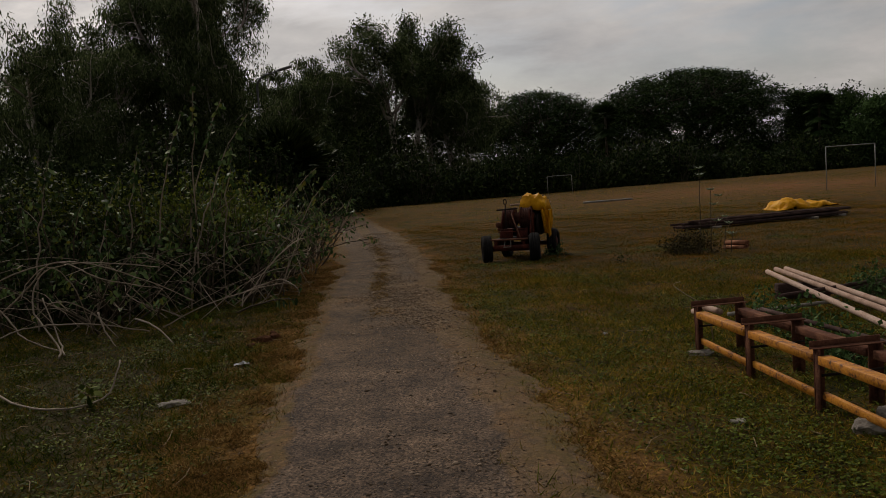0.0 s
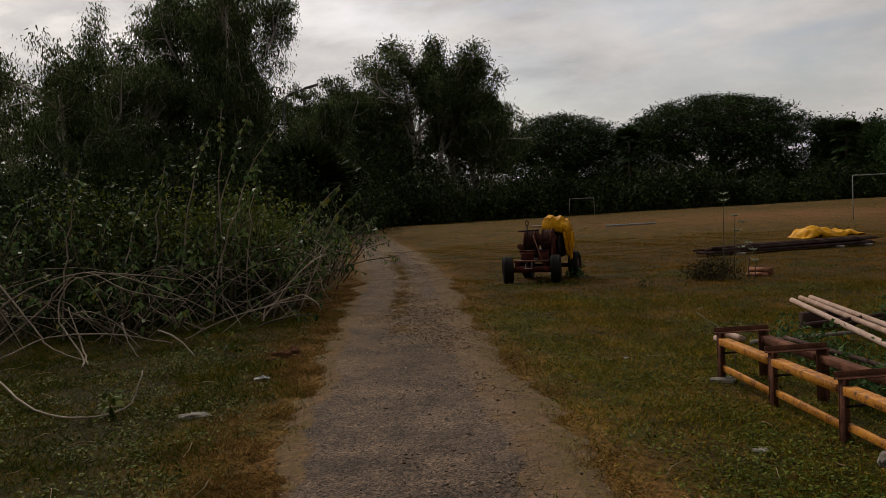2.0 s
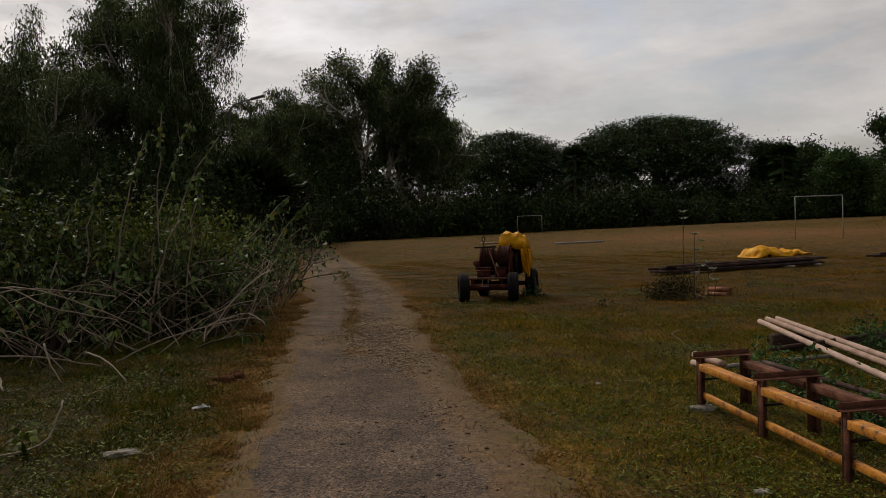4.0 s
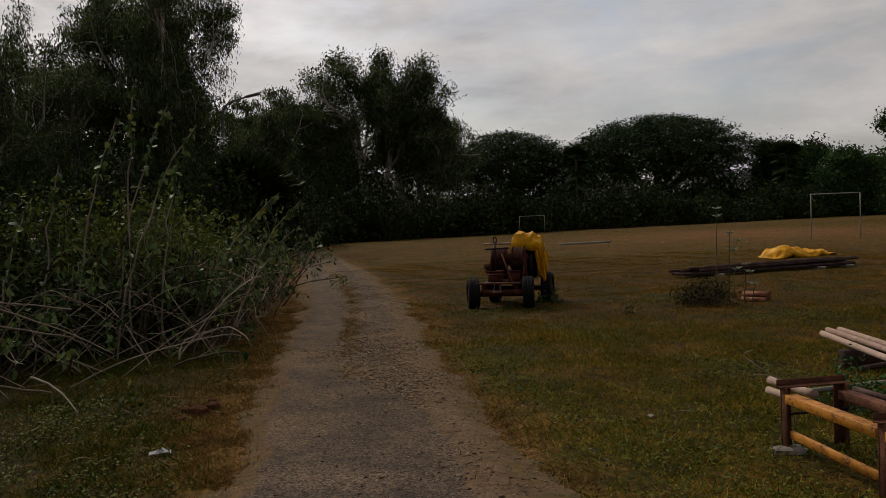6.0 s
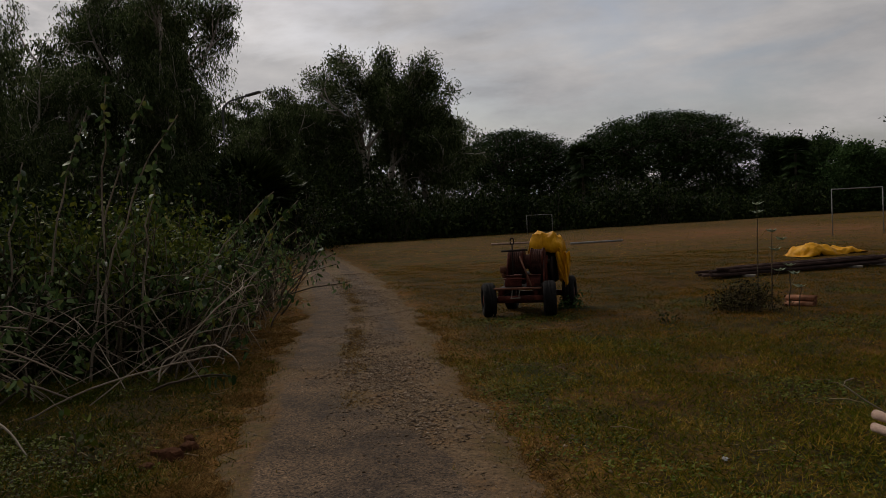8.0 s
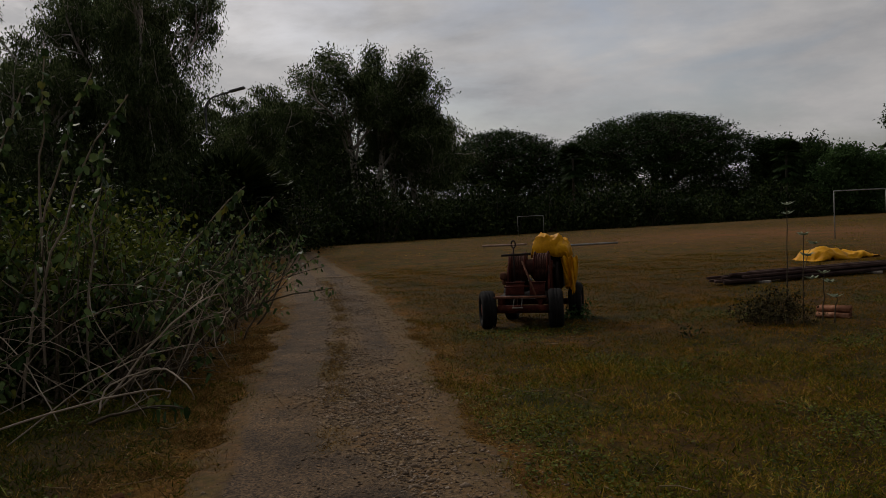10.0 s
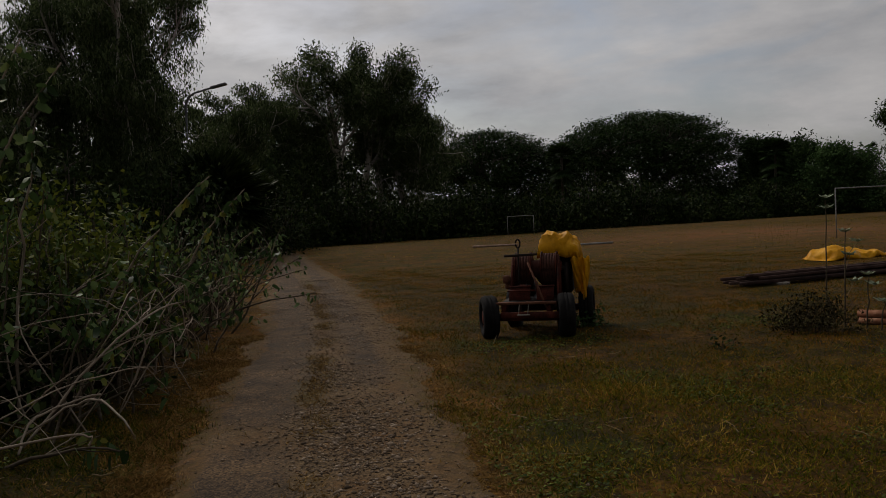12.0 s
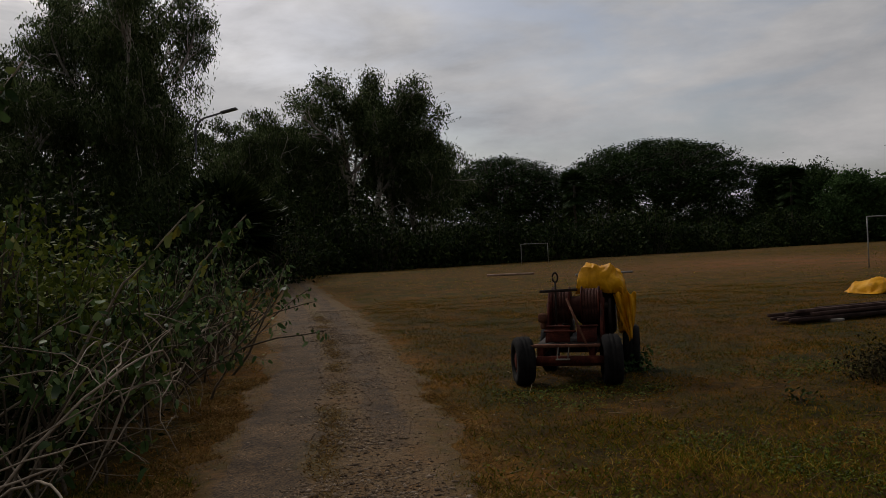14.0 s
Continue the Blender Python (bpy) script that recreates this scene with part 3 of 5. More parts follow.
def tree(name, bearing, dist, height, width, seed, spec=EUC, bark=None, leaf=None, n_leaf=60, size=(0.24, 0.07), spread=0.5, trunk_r=0.2,
         hang=0.7, label="", group="", low=0.0, lean=0.0):
    rng = np.random.default_rng(seed)
    out, tips = [], []
    grow(rng, spec, np.zeros(3), np.array([lean, 0, 1.0]), 10.0, 1.0, 0, out, tips)
    tips = np.array(tips)
    sz = (height - spread) / tips[:, 2].max()
    sx = width / max(1e-3, np.percentile(np.abs(tips[:, :2] - tips[:, :2].mean(0) * 0.0).max(1), 92))
    sc = np.array([sx, sx, sz])
    x, y, z = place(bearing, dist)
    ob = thing(name, pose(x, y, z), label, "tree", group)
    groups = [Geo() for _ in range(spec["kids"][0] + 1)]
    for pts, rad, lv, limb in out:
        rr = np.maximum(rad * trunk_r, 0.012 + 0.00012 * dist)
        if lv == 0:
            rr = rr.copy()
            rr[0] *= 1.35
        groups[limb].tube(pts * sc, rr, 8 if lv == 0 else (6 if lv == 1 else (4 if lv == 2 else 3)), cap=lv == 0)
    for i, g in enumerate(groups):
        part("limb" if i else "trunk", g, bark or M_BARK_PALE, ob, smooth=True)
    T = tips * sc
    if low:
        extra = T[rng.integers(0, len(T), int(len(T) * low))] * np.array([0.9, 0.9, 1]) * np.stack([np.ones(int(len(T) * low)), np.ones(int(len(T) * low)), rng.uniform(0.15, 0.7, int(len(T) * low))], 1)
        T = np.concatenate([T, extra])
    keep = np.repeat(T, n_leaf, 0)
    c = keep + rng.normal(0, spread, keep.shape) * np.array([1, 1, 0.75])
    d = rng.normal(0, 1, c.shape) * (1 - hang) + np.array([0, 0, -hang])
    v, f = leaves(c, d, rng.normal(0, 1, c.shape), size[0] * rng.uniform(0.7, 1.3, len(c)), size[1] * rng.uniform(0.7, 1.3, len(c)), plain=True)
    part("crown", mesh_of("crown", v, f, leaf or M_LEAF_EUC), None, ob)
    return ob


def rain_tree(bearing, dist, height, radius, seed, n=26000):
    rng = np.random.default_rng(seed)
    x, y, z = place(bearing, dist)
    ob = thing("rain_tree", pose(x, y, z), "broad umbrella-shaped dark green rain tree at the field's edge", "tree", "spreading trees beyond the field")
    fork = np.array([0, 0, height * 0.2])
    g = Geo()
    g.tube([(0, 0, -0.3), (0.05, 0, 0.5), (0, 0.1, height * 0.12), fork], [0.9, 0.65, 0.55, 0.55], 10)
    part("trunk", g, M_BARK_DARK, ob, smooth=True)

    def dome(r, a):
        return np.array([r * radius * math.cos(a), r * radius * math.sin(a), height * (0.44 + 0.53 * math.sqrt(max(0, 1 - (r * 0.97) ** 2)))])
    cl = []
    for i in range(17):
        a = i / 17 * 2 * math.pi + rng.normal(0, 0.15)
        r = rng.uniform(0.45, 0.95)
        g2 = Geo()
        end = dome(r, a) - np.array([0, 0, 1.2])
        ctrl = fork + (end - fork) * 0.45 + np.array([0, 0, (end[2] - fork[2]) * 0.12])
        t = np.linspace(0, 1, 8)[:, None]
        pts = (1 - t) ** 2 * fork + 2 * t * (1 - t) * ctrl + t * t * end + rng.normal(0, 0.18, (8, 3)) * np.sin(t * math.pi)
        g2.tube(pts, np.linspace(0.28, 0.08, 8), 6, False)
        for k in range(9):
            s = int(rng.integers(2, 7))
            e2 = dome(min(0.98, r * rng.uniform(0.75, 1.15)), a + rng.normal(0, 0.30)) - np.array([0, 0, rng.uniform(0.2, 0.9)])
            t3 = np.linspace(0, 1, 5)[:, None]
            p3 = pts[s] + (e2 - pts[s]) * t3 + rng.normal(0, 0.12, (5, 3)) * np.sin(t3 * math.pi)
            g2.tube(p3, np.linspace(0.13, 0.045, 5), 4, False)
        part("limb", g2, M_BARK_DARK, ob, smooth=True)
    m = 1300
    rr, aa = np.sqrt(rng.random(m)) * 1.0, rng.random(m) * 2 * np.pi
    lump = 1 + 0.04 * np.sin(aa * 5 + seed) + 0.03 * np.sin(aa * 11 + 2 * seed)
    cc = np.stack([rr * lump * radius * np.cos(aa), rr * lump * radius * np.sin(aa), height * (0.44 + 0.53 * np.sqrt(np.clip(1 - (rr * 0.97) ** 2, 0, 1)))], 1)
    cc[:, 2] -= rng.random(m) ** 1.5 * height * 0.48 + 0.3
    k = n // m
    c = np.repeat(cc, k, 0) + rng.normal(0, 1, (m * k, 3)) * np.array([0.8, 0.8, 0.26])
    d = rng.normal(0, 1, c.shape) * np.array([1, 1, 0.35])
    v, f = leaves(c, d, np.array([0, 0, 1.0]) + rng.normal(0, 0.5, c.shape), 0.38 * rng.uniform(0.7, 1.3, len(c)), 0.21 * rng.uniform(0.7, 1.3, len(c)), plain=True)
    part("crown", mesh_of("crown", v, f, M_LEAF_RAIN), None, ob)


def thicket(bearing, dist, height, width, seed, n=2600, size=0.4, leaf=None, label="dense dark green thicket bush at the wood's edge", group="thicket bushes", deep=None):
    rng = np.random.default_rng(seed)
    x, y, z = place(bearing, dist)
    ob = thing("thicket_bush", pose(x, y, z), label, "bush", group)
    g = Geo()
    m = 40
    a, r = rng.random(m) * 2 * np.pi, np.sqrt(rng.random(m))
    top = np.stack([r * width * np.cos(a), r * (deep or width * 0.6) * np.sin(a), height * (1 - 0.45 * r ** 2) * rng.uniform(0.55, 1.0, m)], 1)
    for p in top:
        base = np.array([p[0] * 0.5, p[1] * 0.5, 0.0])
        t = np.linspace(0, 1, 4)[:, None]
        g.tube(base + (p - base) * t + rng.normal(0, 0.1, (4, 3)) * t, np.linspace(0.05, 0.015, 4), 4, False)
    part("stemwork", g, M_BARK_DARK, ob)
    lv = np.concatenate([top, top * np.array([1.05, 1.05, 0.62]), top * np.array([1.05, 1.05, 0.28])])
    cc = np.repeat(lv, n // len(lv), 0)
    c = cc + rng.normal(0, 1, cc.shape) * np.array([width * 0.17, width * 0.17, height * 0.11])
    c[:, 2] = np.maximum(c[:, 2], 0.1)
    v, f = leaves(c, rng.normal(0, 1, c.shape) + np.array([0, 0, -0.4]), rng.normal(0, 1, c.shape) + np.array([0, 0, 0.6]), size * rng.uniform(0.6, 1.3, len(c)), size * 0.5 * rng.uniform(0.6, 1.3, len(c)), plain=True)
    part("foliage", mesh_of("foliage", v, f, leaf or M_LEAF_THICKET), None, ob)


def fan_palm(bearing, dist, height, seed, leaf=None, label="tall fan palm with a shaggy skirt of dry leaves", skirt=True, crown=2.2, n=34, radius=0.2):
    rng = np.random.default_rng(seed)
    x, y, z = place(bearing, dist)
    ob = thing("fan_palm", pose(x, y, z), label, "palm tree", "palms")
    g = Geo()
    hh = height - crown * 0.55
    g.tube([(0, 0, -0.2), (0, 0, hh * 0.5), (0.05, 0, hh)], [radius * 1.3, radius, radius], 8)
    part("trunk", g, M_BARK_DARK, ob, smooth=True)
    V, F, k = [], [], 0
    for i in range(n):
        el = rng.uniform(-0.9, 1.3) if skirt else rng.uniform(-0.5, 1.3)
        az = rng.random() * 2 * math.pi
        d = np.array([math.cos(az) * math.cos(el), math.sin(az) * math.cos(el), math.sin(el)])
        s = unit(np.cross(d, np.array([0, 0, 1.0])))
        base = np.array([0, 0, hh - (rng.random() * crown * 1.3 if el < -0.2 else 0)])
        hub = base + d * crown * 0.45
        fan = np.linspace(-1.1, 1.1, 13)
        dd = np.cos(fan)[:, None] * d + np.sin(fan)[:, None] * s
        v, f = leaves(np.repeat(hub[None], 13, 0), dd, np.cross(s, d) + rng.normal(0, 0.25, (13, 3)), np.full(13, crown * 0.6), np.full(13, crown * 0.15), 0.2)
        v2, f2 = leaves(base[None], d[None], np.array([[0.1, 0, 1.0]]), [crown * 0.5], [0.07])
        V += [v, v2]
        F += [f + k, f2 + k + len(v)]
        k += len(v) + len(v2)
    part("fronds", mesh_of("fronds", np.concatenate(V), np.concatenate(F), leaf or M_LEAF_RAIN), None, ob)


LEFT = "tall dark eucalyptus tree with pale trunk and drooping leaves"
G_LEFT = "roadside eucalyptus trees"
EUC_ROWS = [  # bearing, distance, height, half width, trunk radius, leaves a clump
    (-643, 34, 10.4, 3.2, 0.17, 56), (-587, 40, 11.0, 3.0, 0.17, 42), (-717, 42, 12.5, 4.4, 0.22, 55),
    (-510, 45, 14.6, 3.4, 0.22, 46), (-440, 50, 17.5, 4.2, 0.24, 48), (-403, 46, 17.6, 3.6, 0.24, 56), (-389, 49, 19.5, 3.9, 0.24, 46), (-428, 53, 20.5, 4.0, 0.24, 44), (-360, 47, 15.8, 2.7, 0.22, 52), (-236, 78, 15.4, 3.8, 0.2, 50), (-208, 83, 15.6, 4.2, 0.2, 50),
    (-377, 60, 12.0, 4.4, 0.2, 50), (-532, 58, 10.5, 4.6, 0.2, 50), (-296, 62, 11.6, 3.2, 0.2, 46),
    (-274, 74, 14.4, 4.0, 0.2, 46), (-229, 80, 14.8, 4.4, 0.2, 46), (-189, 92, 15.8, 4.8, 0.22, 50), (-476, 51, 17.4, 3.4, 0.22, 40)]
for i, (bearing, dist, hgt, wid, tr, nl) in enumerate(EUC_ROWS):
    tree("eucalyptus_tree", bearing, dist, hgt, wid, 50 + i, label=LEFT, group=G_LEFT, n_leaf=int(nl * 0.95), trunk_r=tr, low=0.55, size=(0.18 + 0.0014 * dist, 0.036 + 0.0009 * dist), spread=0.33)
FORKED = "large eucalyptus with white forking trunk and open crown"
OPEN = dict(EUC, **{"from": [0.46, 0.3, 0.25]})
for bearing, dist, hgt, wid, seed, lean in ((-131, 84, 20.2, 5.4, 9, -0.07), (-126, 85, 20.6, 5.8, 24, 0.17), (-64, 88, 17.2, 5.8, 14, 0.0), (-92, 87, 18.4, 5.6, 61, 0.06)):
    tree("eucalyptus_tree", bearing, dist, hgt, wid, seed, OPEN, label=FORKED, group=G_LEFT, n_leaf=54, trunk_r=0.42, size=(0.34, 0.13), spread=0.58, hang=0.5, lean=lean)
tree("eucalyptus_tree", -46, 86, 14.6, 5.0, 11, label=LEFT, group=G_LEFT, n_leaf=50, trunk_r=0.2, size=(0.36, 0.13), spread=0.5, low=0.3)
tree("eucalyptus_tree", -48, 92, 14.4, 4.4, 12, label=LEFT, group=G_LEFT, n_leaf=30, trunk_r=0.17, size=(0.34, 0.11), spread=0.5)
tree("eucalyptus_tree", -160, 101, 13.8, 4.6, 17, label=LEFT, group=G_LEFT, n_leaf=60, trunk_r=0.2, size=(0.38, 0.16), spread=0.55, low=0.9)
rain_tree(49, 125, 15.9, 10.9, 21, 52000)
rain_tree(236, 125, 17.6, 15.3, 22, 95000)
FAR = "round-crowned dark green tree at the field's edge"
BROAD = {"levels": 3, "kids": [8, 5, 4], "from": [0.25, 0.25, 0.2], "angle": [(30, 75), (30, 70), (30, 80)], "len": [0.6, 0.5, 0.5], "wob": [0.07, 0.16, 0.2, 0.25], "up": [0.02, 0.03, 0.0, -0.05]}
for bearing, dist, hgt, wid, seed, nl, lf, lb in [(442, 118, 12.3, 7.0, 31, 60, M_LEAF_RAIN, FAR), (377, 122, 12.2, 2.6, 32, 45, M_LEAF_RAIN, FAR), (413, 126, 10.6, 4.4, 36, 50, M_LEAF_RAIN, FAR),
                                       (477, 108, 9.4, 4.2, 33, 60, M_LEAF_BRIGHT, "fresher green rounded tree at the field's edge"), (549, 66, 9.2, 2.2, 34, 55, M_LEAF_RAIN, FAR), (634, 70, 8.6, 4.0, 35, 55, M_LEAF_RAIN, FAR)]:
    tree("broadleaf_tree", bearing, dist, hgt, wid, seed, BROAD, M_BARK_DARK, lf, nl, (0.0034 * dist, 0.0019 * dist), 0.0062 * dist, 0.28, 0.3, lb, "field trees", 0.6)
fan_palm(134, 105, 10.2, 41, n=80, radius=0.16)
fan_palm(399, 106, 9.8, 42, n=80, radius=0.16)
fan_palm(-292, 44, 4.6, 43, M_LEAF_THICKET, "low spiky palm with arching narrow leaves", False, 3.0, 90, 0.14)
fan_palm(-270, 50, 4.4, 45, M_LEAF_THICKET, "low spiky palm with arching narrow leaves", False, 3.0, 80, 0.14)
fan_palm(522, 150, 12.0, 44, M_LEAF_RAIN, "distant slim palm with a small crown", False, 2.2, 22, 0.16)
rs = np.random.default_rng(77)
for i, bearing in enumerate(range(-812, -207, 37)):
    thicket(bearing + rs.uniform(-9, 9), 32 + 9 * rs.random() + max(0, bearing + 399) * 0.095, rs.uniform(3.6, 5.4), 2.4, 100 + i, 3000, 0.26, deep=2.2)
for i, bearing in enumerate(range(-768, -148, 44)):
    thicket(bearing, 58 + 8 * rs.random() + max(0, bearing + 399) * 0.08, rs.uniform(8.0, 10.5), 3.6, 150 + i, 4200, 0.40)
for i, bearing in enumerate(range(-218, 678, 27)):
    dist = 1 / (1 / 56 + (1 / 102 - 1 / 56) * min(1, max(0, (bearing + 207) / 635))) + 6 * rs.random()
    low = 0.75 if -52 < bearing < -8 else 1.0
    thicket(bearing + rs.uniform(-6, 6), dist + 2, low * rs.uniform(2.2, 5.0) * (0.7 + dist / 250), 0.036 * dist, 200 + i, 2400, 0.18 + 0.0028 * dist)
for i, bearing in enumerate(range(-8, 678, 30)):
    thicket(bearing + rs.uniform(-6, 6), 112 + 8 * rs.random(), rs.uniform(6.2, 8.4) + (2.0 if 130 < bearing < 345 else 0), 4.2, 260 + i, 2600, 0.46)
for i, bearing in enumerate(range(-178, -60, 30)):
    thicket(bearing, 95, rs.uniform(6, 8.5), 4.0, 290 + i, 2600, 0.46)


def far_woods():
    rng = np.random.default_rng(5)
    n = 46000
    an = rng.uniform(-1.25, 1.25, n)
    dist = rng.uniform(150, 190, n)
    x, y = np.sin(an) * dist, np.cos(an) * dist
    hgt = 4.6 + 1.5 * wob(an * 9, an * 4)
    z = ground_z(x, y) + rng.random(n) ** 0.8 * hgt
    c = np.stack([x, y, z], 1)
    v, f = leaves(c, rng.normal(0, 1, c.shape), rng.normal(0, 1, c.shape), rng.uniform(0.9, 1.7, n), rng.uniform(0.6, 1.1, n), plain=True)
    ob = new("far_woods", mesh_of("far_woods", v, f, M_LEAF_THICKET))
    tagged(ob, "dark far belt of woodland beyond the field", "woods", kind="stuff")


far_woods()


# ---- the heap of shrubs beside the track ----
def shrub_leaves(rng, pts, n, size):
    k = (0.68 + 0.32 * rng.random(n) ** 0.5) * (len(pts) - 1)
    a = np.minimum(k.astype(int), len(pts) - 2)
    c = pts[a] + (pts[a + 1] - pts[a]) * (k - a)[:, None]
    d = rng.normal(0, 0.62, (n, 3)) + np.array([0, 0, -0.85])
    return leaves(c + rng.normal(0, 0.03, c.shape), d, np.array([0, 0, 0.6]) + rng.normal(0, 0.6, c.shape), size * rng.uniform(0.5, 1.5, n), size * 0.37 * rng.uniform(0.6, 1.3, n), 0.18, oval=True)


def shrub(x, y, height, seed, stems=13, lean=(0, 0), n_leaf=12, size=0.125, spread=0.45):
    rng = np.random.default_rng(seed)
    ob = thing("shrub", pose(x, y, gz(x, y) - 0.02), "tangled shrub with long pale arching stems and hanging leaves", "shrub", "shrubs beside the track")
    V, F, k = [], [], 0
    for i in range(stems):
        h = height * rng.uniform(0.6, 1.1)
        p = np.array([rng.normal(0, 0.25), rng.normal(0, 0.25), 0])
        d = np.array([rng.normal(lean[0], spread), rng.normal(lean[1], spread), 1.0])
        pts, _ = bend(rng, p, d, h * 1.15, 9, 0.10, -0.06 * rng.random())
        g = Geo()
        g.tube(pts, np.linspace(0.014, 0.005, 10) * rng.uniform(0.8, 1.3), 5, False)
        for b in range(3):
            s = int(rng.integers(2, 8))
            tw, _ = bend(rng, pts[s], unit(pts[s + 1] - pts[s]) + rng.normal(0, 0.6, 3), h * 0.32, 4, 0.15, -0.03)
            g.tube(tw, np.linspace(0.006, 0.003, 5), 4, False)
            if b < 2:
                v, f = shrub_leaves(rng, tw, n_leaf // 3, size)
                V.append(v), F.append(f + k)
                k += len(v)
        v, f = shrub_leaves(rng, pts, n_leaf, size)
        V.append(v), F.append(f + k)
        k += len(v)
        part("stem", g, M_STEM, ob, smooth=True)
    part("foliage", mesh_of("foliage", np.concatenate(V), np.concatenate(F), M_LEAF_SHRUB), None, ob)


def tall_shoot(x, y, tip, seed):
    """One bare upright shoot with leaves towards its end; tip: offset of its end."""
    rng = np.random.default_rng(seed)
    ob = thing("tall_shoot", pose(x, y, gz(x, y) - 0.02), "tall pale shoot rising from the shrubs with drooping leaves", "shrub", "tall shoots")
    t = np.linspace(0, 1, 12)[:, None]
    tip = np.array(tip) * np.array([1.4, 1, 1])
    mid = tip * np.array([0.2, 0.2, 0.6])
    pts = 2 * t * (1 - t) * mid + t * t * tip + rng.normal(0, 0.025, (12, 3)) * np.sin(t * math.pi)
    g = Geo()
    g.tube(pts, np.linspace(0.0145, 0.006, 12), 6, False)
    part("stem", g, M_STEM_PALE, ob, smooth=True)
    k = rng.uniform(0.72, 1.0, 26) * 11
    a = np.minimum(k.astype(int), 10)
    c = pts[a] + (pts[a + 1] - pts[a]) * (k - a)[:, None]
    v, f = leaves(c, rng.normal(0, 0.6, (26, 3)) + np.array([0, 0, -0.9]), np.array([0, 0, 0.5]) + rng.normal(0, 0.6, c.shape), rng.uniform(0.09, 0.2, 26), rng.uniform(0.04, 0.08, 26), 0.18, oval=True)
    part("foliage", mesh_of("foliage", v, f, M_LEAF_SHRUB), None, ob)


def undergrowth(x, y, height, width, seed, n=2600, leaf=None):
    rng = np.random.default_rng(seed)
    ob = thing("undergrowth_bush", pose(x, y, gz(x, y) - 0.02), "low leafy bush behind the shrubs, olive-green or dark, some standing for shade", "bush", "undergrowth bushes")
    g = Geo()
    m = 26
    a, r = rng.random(m) * 2 * np.pi, np.sqrt(rng.random(m))
    top = np.stack([r * width * np.cos(a), r * width * np.sin(a), height * (1 - 0.4 * r ** 2) * rng.uniform(0.6, 1.0, m)], 1)
    for p in top:
        t = np.linspace(0, 1, 5)[:, None]
        b = np.array([p[0] * 0.4, p[1] * 0.4, 0])
        g.tube(b + (p - b) * t + rng.normal(0, 0.05, (5, 3)) * t, np.linspace(0.014, 0.005, 5), 4, False)
    part("stemwork", g, M_STEM, ob)
    lv = np.concatenate([top, top * np.array([1.0, 1.0, 0.6])])
    cc = np.repeat(lv, n // len(lv), 0)
    c = cc + rng.normal(0, 1, cc.shape) * np.array([0.28, 0.28, 0.22])
    c[:, 2] = np.maximum(c[:, 2], 0.05)
    v, f = leaves(c, rng.normal(0, 1, c.shape) + np.array([0, 0, -0.2]), rng.normal(0, 0.6, c.shape) + np.array([0, 0, 0.8]), rng.uniform(0.05, 0.11, len(c)), rng.uniform(0.03, 0.06, len(c)))
    part("foliage", mesh_of("foliage", v, f, leaf or M_LEAF_UNDER), None, ob)


rs = np.random.default_rng(9)
for i, (off, y, h, ns) in enumerate([(3.5, 10.0, 1.3, 13), (4.5, 10.3, 1.6, 15), (5.6, 10.4, 1.8, 15), (6.8, 10.4, 1.8, 15), (2.0, 11.5, 1.15, 14), (2.9, 11.6, 1.6, 15), (3.8, 12.0, 1.9, 15), (4.9, 12.2, 1.9, 15), (1.9, 13.1, 1.3, 14), (2.8, 13.3, 1.8, 15), (3.8, 13.8, 1.9, 14),
                                   (1.8, 14.7, 1.45, 15), (2.7, 15.0, 1.8, 15), (1.75, 16.3, 1.5, 15), (2.5, 16.9, 1.8, 15), (1.6, 17.9, 1.5, 15), (2.3, 18.5, 1.8, 15), (1.5, 19.4, 1.4, 15), (6.2, 12.2, 1.9, 14), (1.9, 20.6, 1.5, 15)]):
    shrub(road_x(y) - off, y, h, 300 + i, ns, lean=(0.25, -0.15))
for i, (x, y, tip) in enumerate([(-5.6, 11.4, (0.45, 0.1, 2.95)), (-5.0, 11.6, (0.15, 0.0, 3.35)), (-5.0, 11.2, (0.75, 0.2, 2.8)), (-5.3, 11.8, (0.6, 0.0, 3.1)), (-6.1, 10.6, (0.3, 0.2, 2.0)), (-4.7, 11.8, (0.3, -0.2, 2.4)),
                               (-5.9, 11.2, (0.2, 0.1, 2.4)), (-4.6, 12.6, (0.9, 0.2, 2.0)), (-6.6, 10.0, (0.3, 0.0, 2.3)), (-4.3, 13.6, (0.8, -0.2, 1.9))]):
    tall_shoot(x, y, tip, 350 + i)
for i in range(20):
    y = 12.6 + 0.5 * i
    undergrowth(road_x(y) - rs.uniform(3.2, 6.5), y + rs.uniform(-0.5, 0.5), rs.uniform(1.2, 1.7), 0.75, 400 + i, 1500)
for x, y, h in ((-6.6, 12.4, 2.1), (-7.4, 12.0, 2.3), (-8.2, 12.4, 2.4), (-9.2, 13.0, 2.5), (-7.0, 13.4, 2.2)):
    undergrowth(x, y, h, 0.9, int(900 - 10 * x), 2600, M_LEAF_THICKET)


for x, y, h in ((-7.0, 12.2, 2.1), (-6.3, 12.5, 2.0), (-5.6, 12.7, 2.0), (-4.9, 13.2, 1.85), (-7.7, 12.6, 2.2), (-5.3, 14.2, 2.0), (-6.0, 13.8, 2.15)):
    undergrowth(x, y, h, 0.7, int(700 - 10 * x), 1800)
# Dark-leaved bushes added within the row; they stand in for its shaded gaps.
for i in range(22):
    y = 10.6 + 0.45 * i
    undergrowth(road_x(y) - rs.uniform(2.4, 3.4) - max(0, 12.0 - y) * 1.2, y, rs.uniform(0.75, 1.15), 0.62, 500 + i, 1300, M_LEAF_THICKET)


